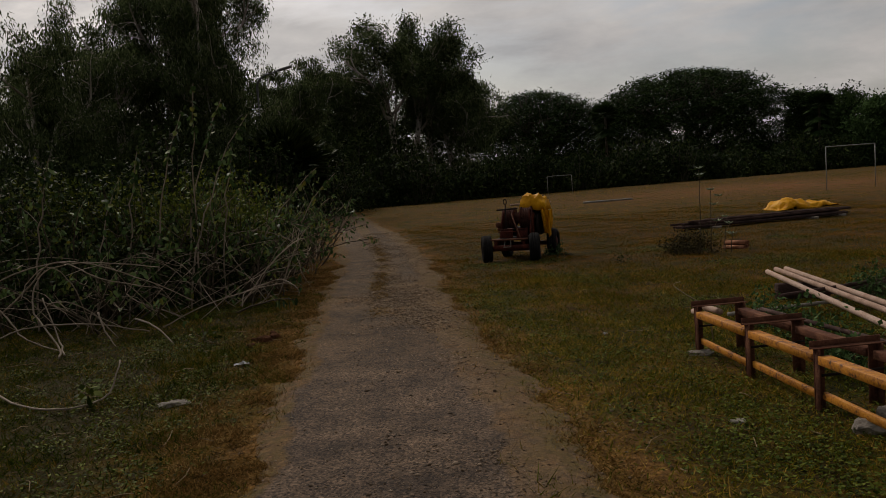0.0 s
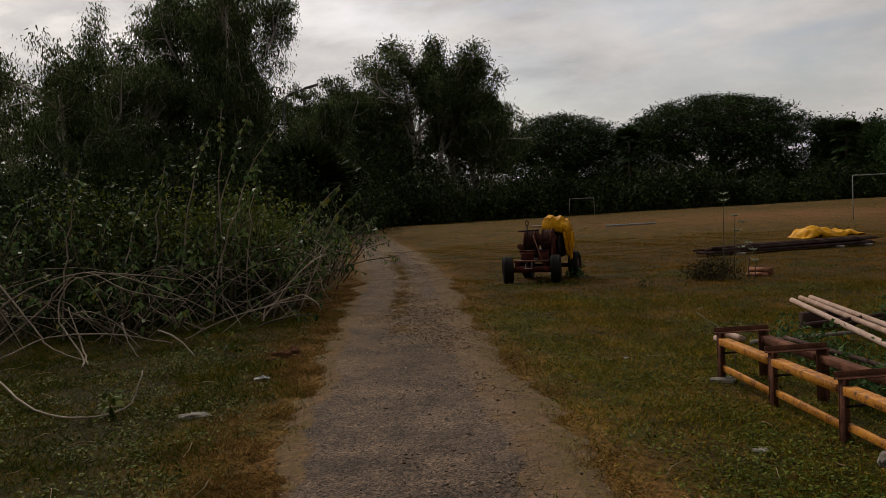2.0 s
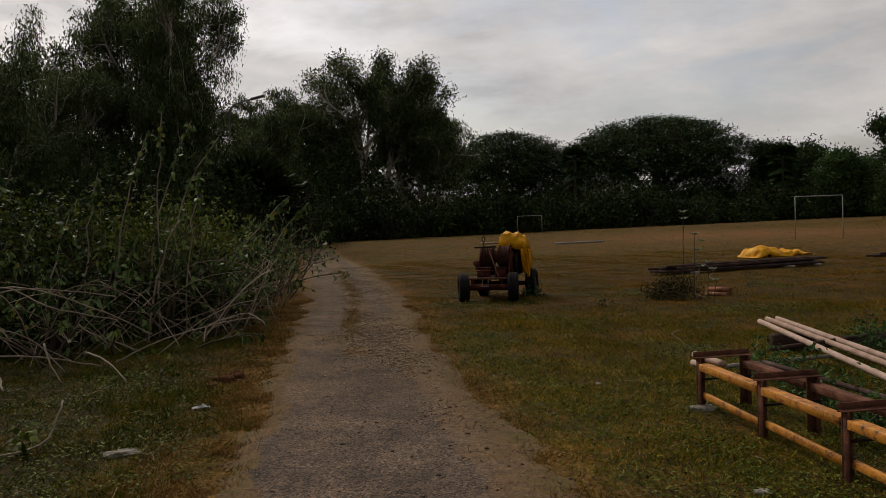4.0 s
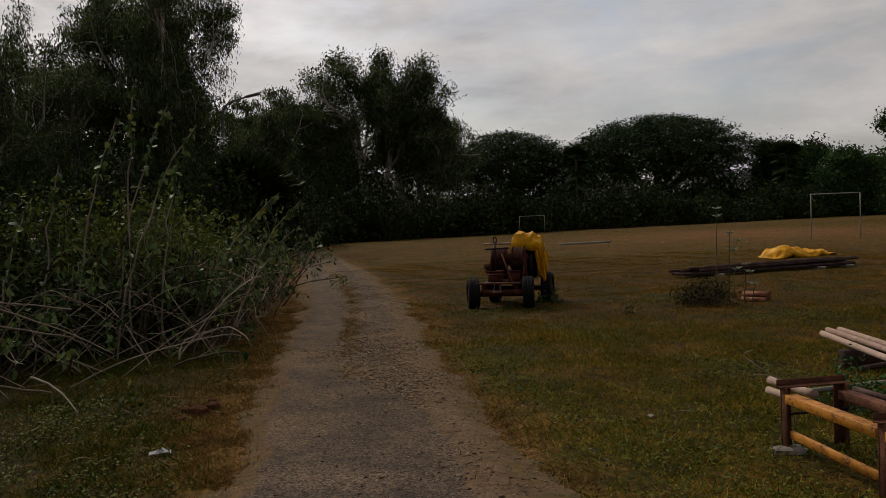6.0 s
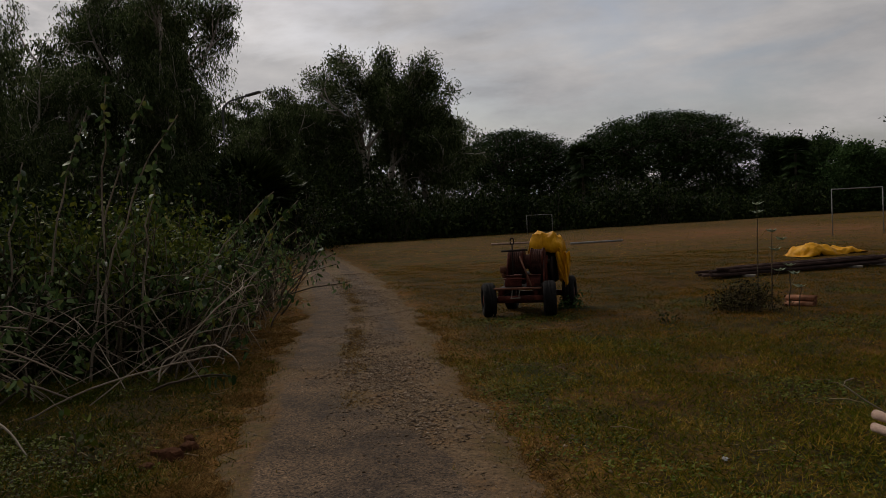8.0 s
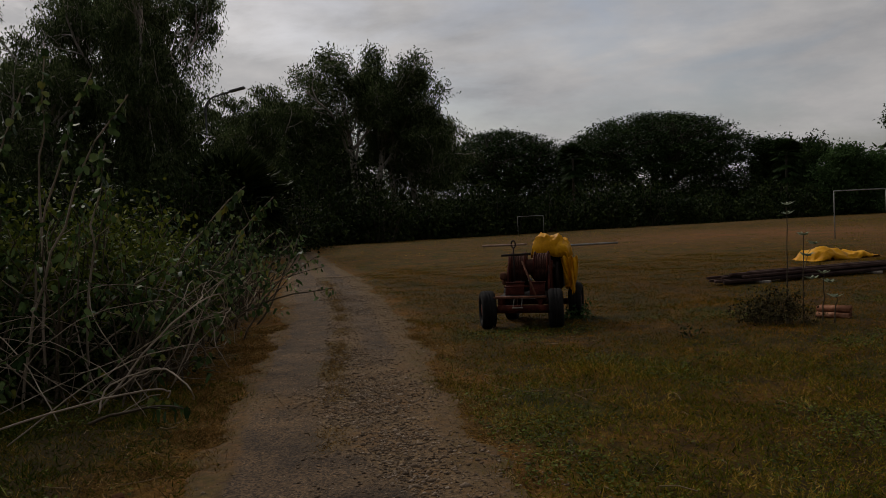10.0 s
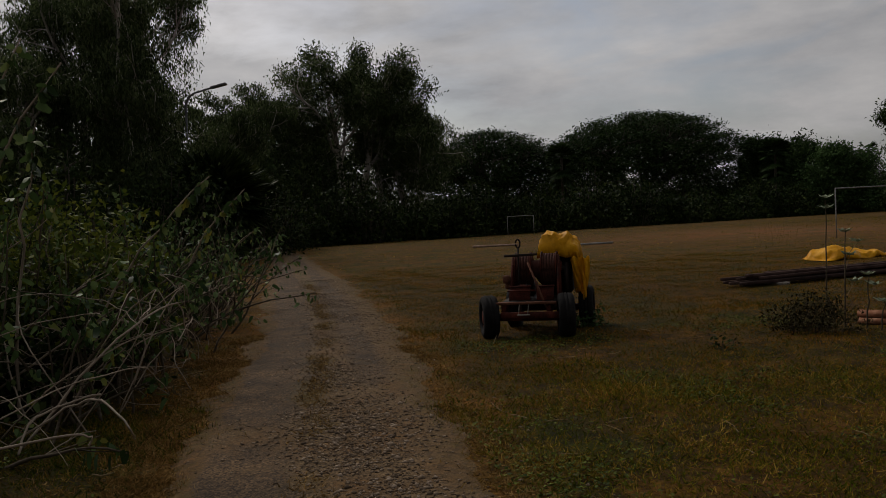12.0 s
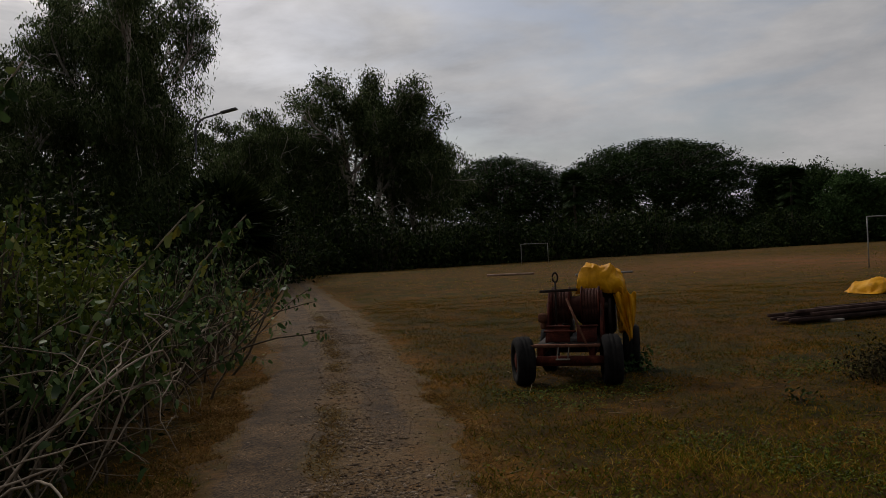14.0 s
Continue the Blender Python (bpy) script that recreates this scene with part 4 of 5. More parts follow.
def cut_stem(pts, r, parent, seed):
    rng = np.random.default_rng(seed)
    pts = np.array(pts, dtype=float)
    t = np.linspace(0, len(pts) - 1, 4 * len(pts))
    a = np.minimum(t.astype(int), len(pts) - 2)
    f = (t - a)[:, None]
    p0, p1, p2, p3 = pts[np.maximum(a - 1, 0)], pts[a], pts[a + 1], pts[np.minimum(a + 2, len(pts) - 1)]
    c = 0.5 * (2 * p1 + (p2 - p0) * f + (2 * p0 - 5 * p1 + 4 * p2 - p3) * f ** 2 + (3 * p1 - p0 - 3 * p2 + p3) * f ** 3)
    c += rng.normal(0, 0.004, c.shape)
    g = Geo()
    g.tube(c, np.linspace(r, r * 0.6, len(c)), 6)
    part("stem", g, M_STEM_PALE, parent, smooth=True)


def brushwood():
    ob = thing("brushwood_pile", pose(0, 0, 0), "loose pile of long pale cut stems lying over the grass", "brushwood")
    arcs = [[(-6.7, 8.5, 0.02), (-6.33, 8.6, 0.3), (-5.85, 8.7, 0.69), (-5.45, 8.7, 1.0), (-5.0, 8.9, 0.75), (-4.5, 9.3, 0.55)],
            [(-6.6, 8.8, 0.94), (-6.03, 8.6, 0.4), (-5.76, 8.5, 0.16), (-5.3, 8.4, 0.03)],
            [(-5.15, 8.1, 0.02), (-5.27, 8.3, 0.1), (-5.7, 8.6, 0.45), (-5.73, 8.7, 0.72), (-5.58, 8.8, 0.92), (-5.2, 9.0, 0.95), (-4.6, 9.5, 0.8)],
            [(-5.15, 8.2, 0.02), (-5.4, 8.5, 0.2), (-5.65, 8.7, 0.6)], [(-5.0, 8.7, 0.39), (-4.9, 8.6, 0.22), (-4.72, 8.5, 0.02)],
            [(-4.62, 8.8, 0.28), (-4.35, 8.7, 0.2), (-4.05, 8.5, 0.02)], [(-6.8, 8.5, 0.2), (-6.36, 8.6, 0.68), (-5.83, 8.7, 0.93), (-5.3, 8.9, 0.97), (-4.7, 9.2, 0.7), (-4.2, 9.5, 0.35)],
            [(-6.2, 7.9, 0.25), (-5.74, 7.49, 0.12), (-4.63, 6.44, 0.03), (-3.9, 6.0, 0.03), (-3.62, 6.25, 0.05), (-3.6, 6.5, 0.3)],
            [(-5.0, 11.9, 0.2), (-4.49, 11.9, 0.53), (-3.99, 12.0, 0.78), (-3.71, 12.0, 0.6), (-3.8, 11.9, 0.25)]]
    for i, a in enumerate(arcs):
        cut_stem(a, 0.0115, ob, i)
    rng = np.random.default_rng(3)
    for i in range(130):
        y = 8.9 + 8.5 * rng.random() ** 1.1
        x = road_x(y) - rng.uniform(1.5, 3.2 + max(0, 10.5 - y) * 1.3) - max(0, 10.8 - y) * 0.8
        an, ln = rng.normal(0.25, 0.7), rng.uniform(0.8, 2.4)
        d = np.array([math.cos(an), math.sin(an)]) * ln * rng.choice([-1, 1])
        z0, z1, top = rng.uniform(0.02, 0.1), rng.uniform(0.05, 1.0), rng.uniform(0.2, 1.2)
        w = rng.normal(0, 0.16, 4)
        side = np.array([-d[1], d[0]]) / ln
        pts = [(x, y, z0)] + [(*(np.array([x, y]) + d * f + side * w[k]), z0 + (z1 - z0) * f + top * 0.55 * math.sin(f * math.pi)) for k, f in enumerate((0.3, 0.6, 0.85, 1.0))]
        lim = [(min(px_, float(road_x(py_)) - 1.15), py_, pz_) for px_, py_, pz_ in pts]
        cut_stem(lim, 0.0035 + 0.0065 * rng.random() ** 2, ob, 40 + i)


brushwood()


# ---- steel frame, poles and stones beside the track ----
def square_bar(p, q, w, h):
    """A bar of rectangular section from p to q."""
    p, q = Vector(p), Vector(q)
    d = q - p
    m = d.to_track_quat("X", "Z").to_matrix().to_4x4()
    g = Geo()
    g.box((d.length, w, h), (p + q) / 2, m, 0.004)
    return g


def rod(p, q, r, k=8):
    g = Geo()
    g.tube([p, [(a + b) / 2 for a, b in zip(p, q)], q], r, k)
    return g


def steel_frame():
    """Two yellow-painted rails a side on rusted posts, joined by rusted crosspieces."""
    yaw = 10.8
    ob = thing("steel_frame", pose(1.40, 7.47, -0.134, 0, 0, yaw) @ Matrix.Scale(1.06, 4), "rusted steel frame with flaking yellow side rails on the grass", "steel frame")
    n, step, w, top = 6, 0.875, 0.37, 0.36
    for side in (0, 1):
        x = side * w
        for i in range(n):
            y = -i * step
            g = Geo()
            g.box((0.070, 0.010, 0.40), (x, y + 0.02, 0.19), None, 0.002)
            g.box((0.010, 0.060, 0.40), (x + (0.027 if side else -0.027), y - 0.010, 0.19), None, 0.002)
            post = part("post", g, M_RUST, ob)
            if side == 0:
                b = Geo()
                b.tube([(x - 0.005, y + 0.028, 0.35), (x - 0.005, y + 0.010, 0.35)], 0.009, 6)
                part("bolt", b, M_DARKIRON, post)
            if i < n - 1:
                part("rail", square_bar((x, y - 0.035, top - 0.036), (x, y - step + 0.035, top - 0.036), 0.085, 0.056), M_RUST if side else M_YELLOW, ob, "rusted brown rail" if side else "yellow-painted rail with rust")
                if side == 0:
                    part("rail", square_bar((x, y - 0.035, 0.095), (x, y - step + 0.035, 0.080), 0.03, 0.05), M_YELLOW, ob, "yellow-painted rail with rust")
    for i in range(n):
        y = -i * step
        g = Geo()
        g.box((w + 0.11, 0.008, 0.052), (w / 2, y + 0.030, 0.408), None, 0.002)
        g.box((w + 0.11, 0.055, 0.008), (w / 2, y + 0.004, 0.392), None, 0.002)
        part("crosspiece", g, M_RUST, ob, "rusted angle-iron crosspiece")
        part("tie_rod", rod((-0.02, y - 0.02, 0.22), (w + 0.02, y - 0.05, 0.235), 0.009), M_DARKIRON, ob)


def pole(name, p, q, r, label, group, mat=None, sag=0.0):
    p, q = np.array(p, dtype=float), np.array(q, dtype=float)
    ob = thing(name, pose(*p), label, "pole", group)
    t = np.linspace(0, 1, 9)[:, None]
    pts = (q - p) * t - np.array([0, 0, sag]) * np.sin(t * math.pi)
    g = Geo()
    g.tube(pts, np.linspace(r, r * 0.93, 9), 14)
    part("shaft", g, mat or M_POLE, ob, smooth=True)
    return ob


def stone(x, y, size, seed, label="rough grey stone lying in the grass", mat=None, turn=0.0, sink=0.25):
    rng = np.random.default_rng(seed)
    bm = bmesh.new()
    bmesh.ops.create_cube(bm, size=1.0)
    bmesh.ops.subdivide_edges(bm, edges=bm.edges[:], cuts=5, use_grid_fill=True)
    off = rng.random(3) * 20
    for v in bm.verts:
        c = v.co.normalized() * 0.5
        v.co = v.co * 0.30 + c * 0.74
        v.co += Vector(noise.noise_vector(v.co * 2.2 + Vector(off))) * 0.17 + Vector(noise.noise_vector(v.co * 6 + Vector(off))) * 0.06
        v.co = Vector([a * b for a, b in zip(v.co, size)])
    me = bpy.data.meshes.new("stone")
    bm.to_mesh(me)
    bm.free()
    me.materials.append(mat or M_STONE)
    ob = new("stone", me)
    ob.matrix_world = pose(x, y, gz(x, y) + size[2] * (0.5 - sink), 0, 0, turn)
    tagged(ob, label, "stone", "stones in the grass")


steel_frame()
LONG = "long pinkish-grey round pole resting on timber blocks"
pole("round_pole", (3.03, 10.58, 0.115), (2.63, 3.84, 0.10), 0.031, LONG, "long round poles")
pole("round_pole", (3.27, 10.98, 0.085), (3.03, 4.27, 0.10), 0.031, LONG, "long round poles")
pole("round_pole", (3.40, 10.98, 0.085), (3.20, 4.05, 0.10), 0.031, LONG, "long round poles")
SHORT = "short pale round pole stub beside the steel frame's end"
pole("round_pole", (1.50, 8.03, 0.205), (1.595, 7.49, 0.215), 0.030, SHORT, "short round poles")
pole("round_pole", (1.47, 7.99, 0.14), (1.565, 7.47, 0.145), 0.028, SHORT, "short round poles")
GREY = "thin weathered grey pipe lying among the weeds"
for p, q in (((1.95, 8.55, -0.02), (3.2, 8.85, 0.0)), ((2.15, 8.1, 0.10), (2.65, 6.3, 0.08)), ((2.6, 8.9, 0.08), (4.8, 9.9, 0.10)), ((3.0, 9.1, 0.02), (5.2, 10.0, 0.12))):
    pole("thin_pipe", p, q, 0.022, GREY, "thin pipes", M_DARKWOOD if p[0] > 2 else M_STONE)


def block(x, y, size, turn, label="weathered concrete block under the poles", mat=None):
    g = Geo()
    g.box(size, (0, 0, size[2] / 2), None, 0.012)
    ob = new("concrete_block", g.mesh("concrete_block", mat or M_STONE))
    ob.matrix_world = pose(x, y, gz(x, y) - 0.01, 0, 0, turn)
    tagged(ob, label, "block", "blocks")


block(3.22, 9.94, (0.62, 0.12, 0.207), 3, "dark weathered timber block under the poles", M_DARKWOOD)
block(2.97, 6.0, (0.8, 0.12, 0.222), -4, "dark weathered timber block under the poles", M_DARKWOOD)
stone(1.38, 7.44, (0.22, 0.15, 0.06), 1, "flat grey stone under the frame's post", sink=0.3)
stone(1.86, 5.20, (0.20, 0.15, 0.12), 2, "rough pale stone beside the steel frame")
stone(2.08, 5.36, (0.19, 0.15, 0.14), 5, "rough pale stone beside the steel frame", turn=30)
stone(-2.98, 6.08, (0.22, 0.11, 0.05), 3, turn=20)
for k, (x, y, s) in enumerate(((-2.98, 8.35, 0.16), (-2.92, 8.55, 0.12), (-3.05, 8.15, 0.10), (-3.0, 8.75, 0.09), (-3.12, 8.45, 0.07))):
    stone(x, y, (s, s * 0.8, s * 0.6), 20 + k, "lump of broken reddish earth beside the track", M_CLOD, k * 40)
stone(1.12, 5.4, (0.10, 0.07, 0.03), 6)


def litter(x, y, s, seed, turn):
    rng = np.random.default_rng(seed)
    n = 7
    u, w = np.meshgrid(np.linspace(-1, 1, n), np.linspace(-0.6, 0.6, n), indexing="ij")
    z = 0.25 + 0.25 * rng.normal(0, 0.5, u.shape) + 0.3 * np.exp(-(u ** 2 + w ** 2) * 2)
    v = np.stack([u * s + rng.normal(0, 0.08 * s, u.shape), w * s + rng.normal(0, 0.08 * s, u.shape), np.abs(z) * s], -1).reshape(-1, 3)
    i, j = np.meshgrid(np.arange(n - 1), np.arange(n - 1), indexing="ij")
    f = np.stack([i * n + j, (i + 1) * n + j, (i + 1) * n + j + 1, i * n + j + 1], -1).reshape(-1, 4)
    ob = new("crumpled_litter", mesh_of("crumpled_litter", v, f, M_LITTER))
    ob.matrix_world = pose(x, y, gz(x, y) + 0.004, 0, 0, turn)
    tagged(ob, "crumpled grey-white scrap of litter in the grass", "litter")


litter(-2.85, 7.28, 0.07, 1, 20)
litter(0.62, 8.1, 0.03, 2, 60)


def dry_stalk():
    ob = thing("dry_stalk", pose(1.63, 7.9, gz(1.63, 7.9) - 0.01), "thin pale dry stalk bending beside the steel frame", "stalk")
    g = Geo()
    g.tube([(0, 0, 0), (-0.03, 0, 0.28), (-0.09, 0, 0.40), (-0.24, 0.03, 0.50), (-0.35, 0.05, 0.59), (-0.33, 0.07, 0.61), (-0.27, 0.09, 0.62)], [0.007, 0.006, 0.006, 0.005, 0.004, 0.004, 0.003], 6)
    part("stem", g, M_STEM_PALE, ob, smooth=True)


dry_stalk()


# ---- weeds ----
def leafy_weed(name, x, y, width, deep, height, n, seed, label, leaf, size, stems=18):
    rng = np.random.default_rng(seed)
    ob = thing(name, pose(x, y, gz(x, y) - 0.01), label, "weed", "weeds")
    a, r = rng.random(stems) * 2 * np.pi, np.sqrt(rng.random(stems))
    top = np.stack([r * width * np.cos(a), r * deep * np.sin(a), height * (1 - 0.72 * r ** 2) * rng.uniform(0.5, 1.0, stems)], 1)
    for p in top:
        t = np.linspace(0, 1, 4)[:, None]
        b = np.array([p[0] * 0.8, p[1] * 0.8, 0])
        g = Geo()
        g.tube(b + (p - b) * t + rng.normal(0, 0.015, (4, 3)) * t, np.linspace(0.005, 0.002, 4), 4, False)
        part("stem", g, M_STEM, ob)
    cc = np.repeat(np.concatenate([top, top * np.array([1, 1, 0.6])]), n // (2 * stems), 0)
    c = cc + rng.normal(0, 1, cc.shape) * np.array([0.09, 0.09, 0.06])
    c[:, 2] = np.maximum(c[:, 2], 0.02)
    v, f = leaves(c, rng.normal(0, 1, c.shape) + np.array([0, 0, 0.1]), rng.normal(0, 0.5, c.shape) + np.array([0, 0, 1.0]), size * rng.uniform(0.6, 1.3, len(c)), size * 0.6 * rng.uniform(0.6, 1.3, len(c)))
    part("foliage", mesh_of("foliage", v, f, leaf), None, ob)


VINE = "fresh green creeping weed growing among the poles"
for i, (x, y, w, d, h) in enumerate([(2.30, 8.5, 0.25, 0.3, 0.42), (2.40, 7.9, 0.22, 0.35, 0.40), (2.45, 7.2, 0.2, 0.35, 0.38), (2.4, 6.5, 0.16, 0.3, 0.34), (3.7, 9.3, 0.35, 0.2, 0.5), (4.1, 9.8, 0.3, 0.2, 0.45)]):
    leafy_weed("creeping_weed", x, y, w, d, h, 500, 600 + i, VINE, M_LEAF_BRIGHT, 0.055)
leafy_weed("weed_clump", 2.95, 14.45, 0.50, 0.36, 0.46, 2600, 620, "low dark dry weed clump with thin stems in the field", M_LEAF_DRY, 0.04, 80)
leafy_weed("weed_clump", -0.9 + 1.5, 15.4, 0.12, 0.12, 0.22, 260, 621, "low fresh weed beside the winch wheel", M_LEAF_BRIGHT, 0.06, 10)
leafy_weed("weed_clump", 1.6, 13.6, 0.09, 0.08, 0.11, 90, 622, "small low green weed in the field", M_LEAF_THICKET, 0.05, 10)
leafy_weed("weed_clump", -3.72, 8.5, 0.08, 0.08, 0.26, 30, 623, "small broad-leaved seedling in the grass", M_LEAF_LOW, 0.08, 5)
leafy_weed("weed_clump", -3.75, 6.1, 0.07, 0.07, 0.36, 24, 624, "small broad-leaved seedling in the grass", M_LEAF_LOW, 0.09, 3)


def milkweed(x, y, height, seed, whorls):
    """A bare stalk with whorls of broad pale leaves near its top."""
    rng = np.random.default_rng(seed)
    ob = thing("milkweed_stalk", pose(x, y, gz(x, y) - 0.01), "tall thin dry stalk with small whorls of pale leaves", "weed", "milkweed stalks")
    t = np.linspace(0, 1, 7)[:, None]
    pts = np.array([0.03, 0, height]) * t + rng.normal(0, 0.01, (7, 3)) * t
    g = Geo()
    g.tube(pts, np.linspace(0.011, 0.005, 7), 5, False)
    part("stalk", g, M_STEM, ob, smooth=True)
    V, F, k = [], [], 0
    for h, side in whorls:
        c0 = np.array([0.03 * h / height + side, 0, h])
        m = 7
        a = np.arange(m) / m * 2 * np.pi + rng.random()
        d = np.stack([np.cos(a), np.sin(a), np.full(m, 0.55)], 1)
        v, f = leaves(np.repeat(c0[None], m, 0), d, np.array([0, 0, 1.0]) + rng.normal(0, 0.2, (m, 3)), rng.uniform(0.08, 0.13, m), rng.uniform(0.045, 0.065, m), 0.05)
        V.append(v), F.append(f + k)
        k += len(v)
        if side:
            tw = Geo()
            tw.tube([(0.01, 0, h - 0.2), tuple(c0)], 0.004, 4, False)
            part("twig", tw, M_SEED, ob)
    part("foliage", mesh_of("foliage", np.concatenate(V), np.concatenate(F), M_LEAF_PALE), None, ob)


milkweed(3.17, 14.55, 1.5, 1, [(1.52, 0), (1.4, 0)])
milkweed(3.33, 14.45, 1.15, 2, [(1.12, 0), (1.0, 0.14), (0.85, 0.05), (0.55, 0.1)])
milkweed(3.55, 14.40, 0.62, 3, [(0.62, 0), (0.5, 0.08)])
milkweed(3.60, 14.20, 0.35, 4, [(0.33, 0)])


# ---- stacks of beams, tarpaulin and clay pipes in the field ----
def beam_stack(name, x, y, yaw, length, rows, seed, label):
    rng = np.random.default_rng(seed)
    ob = thing(name, pose(x, y, gz(x, y) - 0.045, 0, 0, yaw), label, "beam stack")
    for k, (off, z, l0, l1) in enumerate(rows):
        part("beam", square_bar((l0 * length, off, z), (l1 * length, off + rng.normal(0, 0.06), z + rng.normal(0, 0.012)), 0.062, 0.052), M_DARKWOOD, ob)


YAW_STACK = 21.0
beam_stack("beam_stack", 3.88, 19.1, YAW_STACK, 4.85, [(0.0, 0.13, 0, 0.99), (0.1, 0.125, 0.03, 1.0), (0.2, 0.13, -0.01, 0.97), (0.3, 0.125, 0.05, 1.02), (0.05, 0.195, 0.1, 1.04), (0.17, 0.195, 0.02, 0.98), (0.28, 0.2, 0.08, 1.05), (0.4, 0.13, 0.0, 1.0), (0.12, 0.25, 0.05, 1.0), (0.24, 0.255, 0.16, 0.94), (0.36, 0.195, -0.02, 0.9)], 5, "dark weathered beams stacked low on blocks in the field")
ca, sa = math.cos(radians(YAW_STACK)), math.sin(radians(YAW_STACK))
for l in (0.9, 3.75, 4.6):
    block(3.88 + l * ca - 0.17 * sa, 19.1 + l * sa + 0.17 * ca, (0.2, 0.62, 0.062), YAW_STACK, "pale concrete block under the beams")
beam_stack("beam_stack", 10.6, 22.6, 12, 4.0, [(0.0, 0.085, 0, 1), (0.12, 0.085, 0.04, 1), (0.05, 0.14, 0.06, 0.98), (0.2, 0.085, -0.02, 1)], 6, "dark reddish weathered beams lying flat in the field")


def crumpled(name, m, sx, sy, sz, seed, label, profile, n=44, rough=1.0):
    """A crumpled sheet draped over a lump: a closed cloth with folds; profile(u, v): height share."""
    u, w = np.meshgrid(np.linspace(-1, 1, n), np.linspace(-1, 1, n), indexing="ij")
    h = profile(u, w)
    P = np.stack([u * sx, w * sy, h * sz], -1).reshape(-1, 3)
    for k in range(len(P)):
        q = Vector(P[k])
        a = noise.noise_vector(q * (2.6 / max(sx, sy)) + Vector((seed, 0, 0)))
        b = noise.noise_vector(q * (7.0 / max(sx, sy)) + Vector((0, seed, 0)))
        r = noise.ridged_multi_fractal(q * (3.0 / max(sx, sy)) + Vector((seed, seed, 0)), 0.9, 2.1, 3, 0.8, 1.8)
        P[k] += rough * (np.array(a) * 0.22 * min(sx, sy) + np.array(b) * 0.12 * min(sx, sy) + np.array([0, 0, (r - 1.0) * 0.13 * sz]))
    P[:, 2] = np.maximum(P[:, 2], 0.003 * (1 + np.arange(len(P)) % 3))
    i, j = np.meshgrid(np.arange(n - 1), np.arange(n - 1), indexing="ij")
    f = np.stack([i * n + j, (i + 1) * n + j, (i + 1) * n + j + 1, i * n + j + 1], -1).reshape(-1, 4)
    me = mesh_of(name, P, f, M_TARP, True)
    ob = new(name, me)
    ob.matrix_world = m
    sol = ob.modifiers.new("thickness", "SOLIDIFY")
    sol.thickness = 0.004
    return ob if not label else tagged(ob, label, "tarpaulin")


crumpled("tarpaulin", pose(8.77, 24.91, gz(8.77, 24.91), 0, 0, YAW_STACK), 1.12, 0.45, 0.52, 5.1, "crumpled bright yellow tarpaulin heaped on the grass behind steel beams",
         lambda u, w: np.clip(1 - w ** 2, 0, 1) ** 0.6 * (0.40 + 0.32 * np.exp(-((u + 0.5) / 0.42) ** 2) + 0.04 * np.sin(u * 5 + 1)) * np.clip((1 - u ** 8), 0, 1))


def clay_pipes():
    k = 0
    for row, (z, ys) in enumerate(((0.035, (0, 0.085, 0.17, 0.255)), (0.105, (0.04, 0.125, 0.21)))):
        for y in ys:
            rng = np.random.default_rng(70 + k)
            ob = thing("clay_pipe", pose(3.62 + rng.normal(0, 0.02) + y * 0.55, 14.72 + y * 0.8, gz(3.9, 14.8) + z, 0, 0, -42 + rng.normal(0, 2.5)), "short orange fired-clay pipe in a small stack", "pipe", "stacked clay pipes")
            g = Geo()
            L, R, r, m = 0.40, 0.037, 0.027, 12
            a = np.arange(m) / m * 2 * np.pi
            ring = lambda x, rad: np.stack([np.full(m, x), rad * np.cos(a), rad * np.sin(a)], 1)
            v = np.concatenate([ring(0, R), ring(L, R), ring(L, r), ring(0, r)])
            j = np.arange(m)
            j2 = (j + 1) % m
            q = np.concatenate([np.stack([b * m + j, b * m + j2, (b + 1) % 4 * m + j2, (b + 1) % 4 * m + j], -1) for b in range(4)])
            g.add(v, q)
            part("pipe_wall", g, M_ORANGE, ob, smooth=False)
            k += 1


clay_pipes()
pole("white_pole", (3.62, 40.2, 0.06), (6.2, 40.75, 0.06), 0.05, "white painted pole lying on the grass", "poles in the far grass", M_WHITEPOLE)
pole("pale_pole", (-0.1, 44.5, 0.06), (2.2, 44.2, 0.06), 0.055, "pale brown pole lying on the grass", "poles in the far grass")


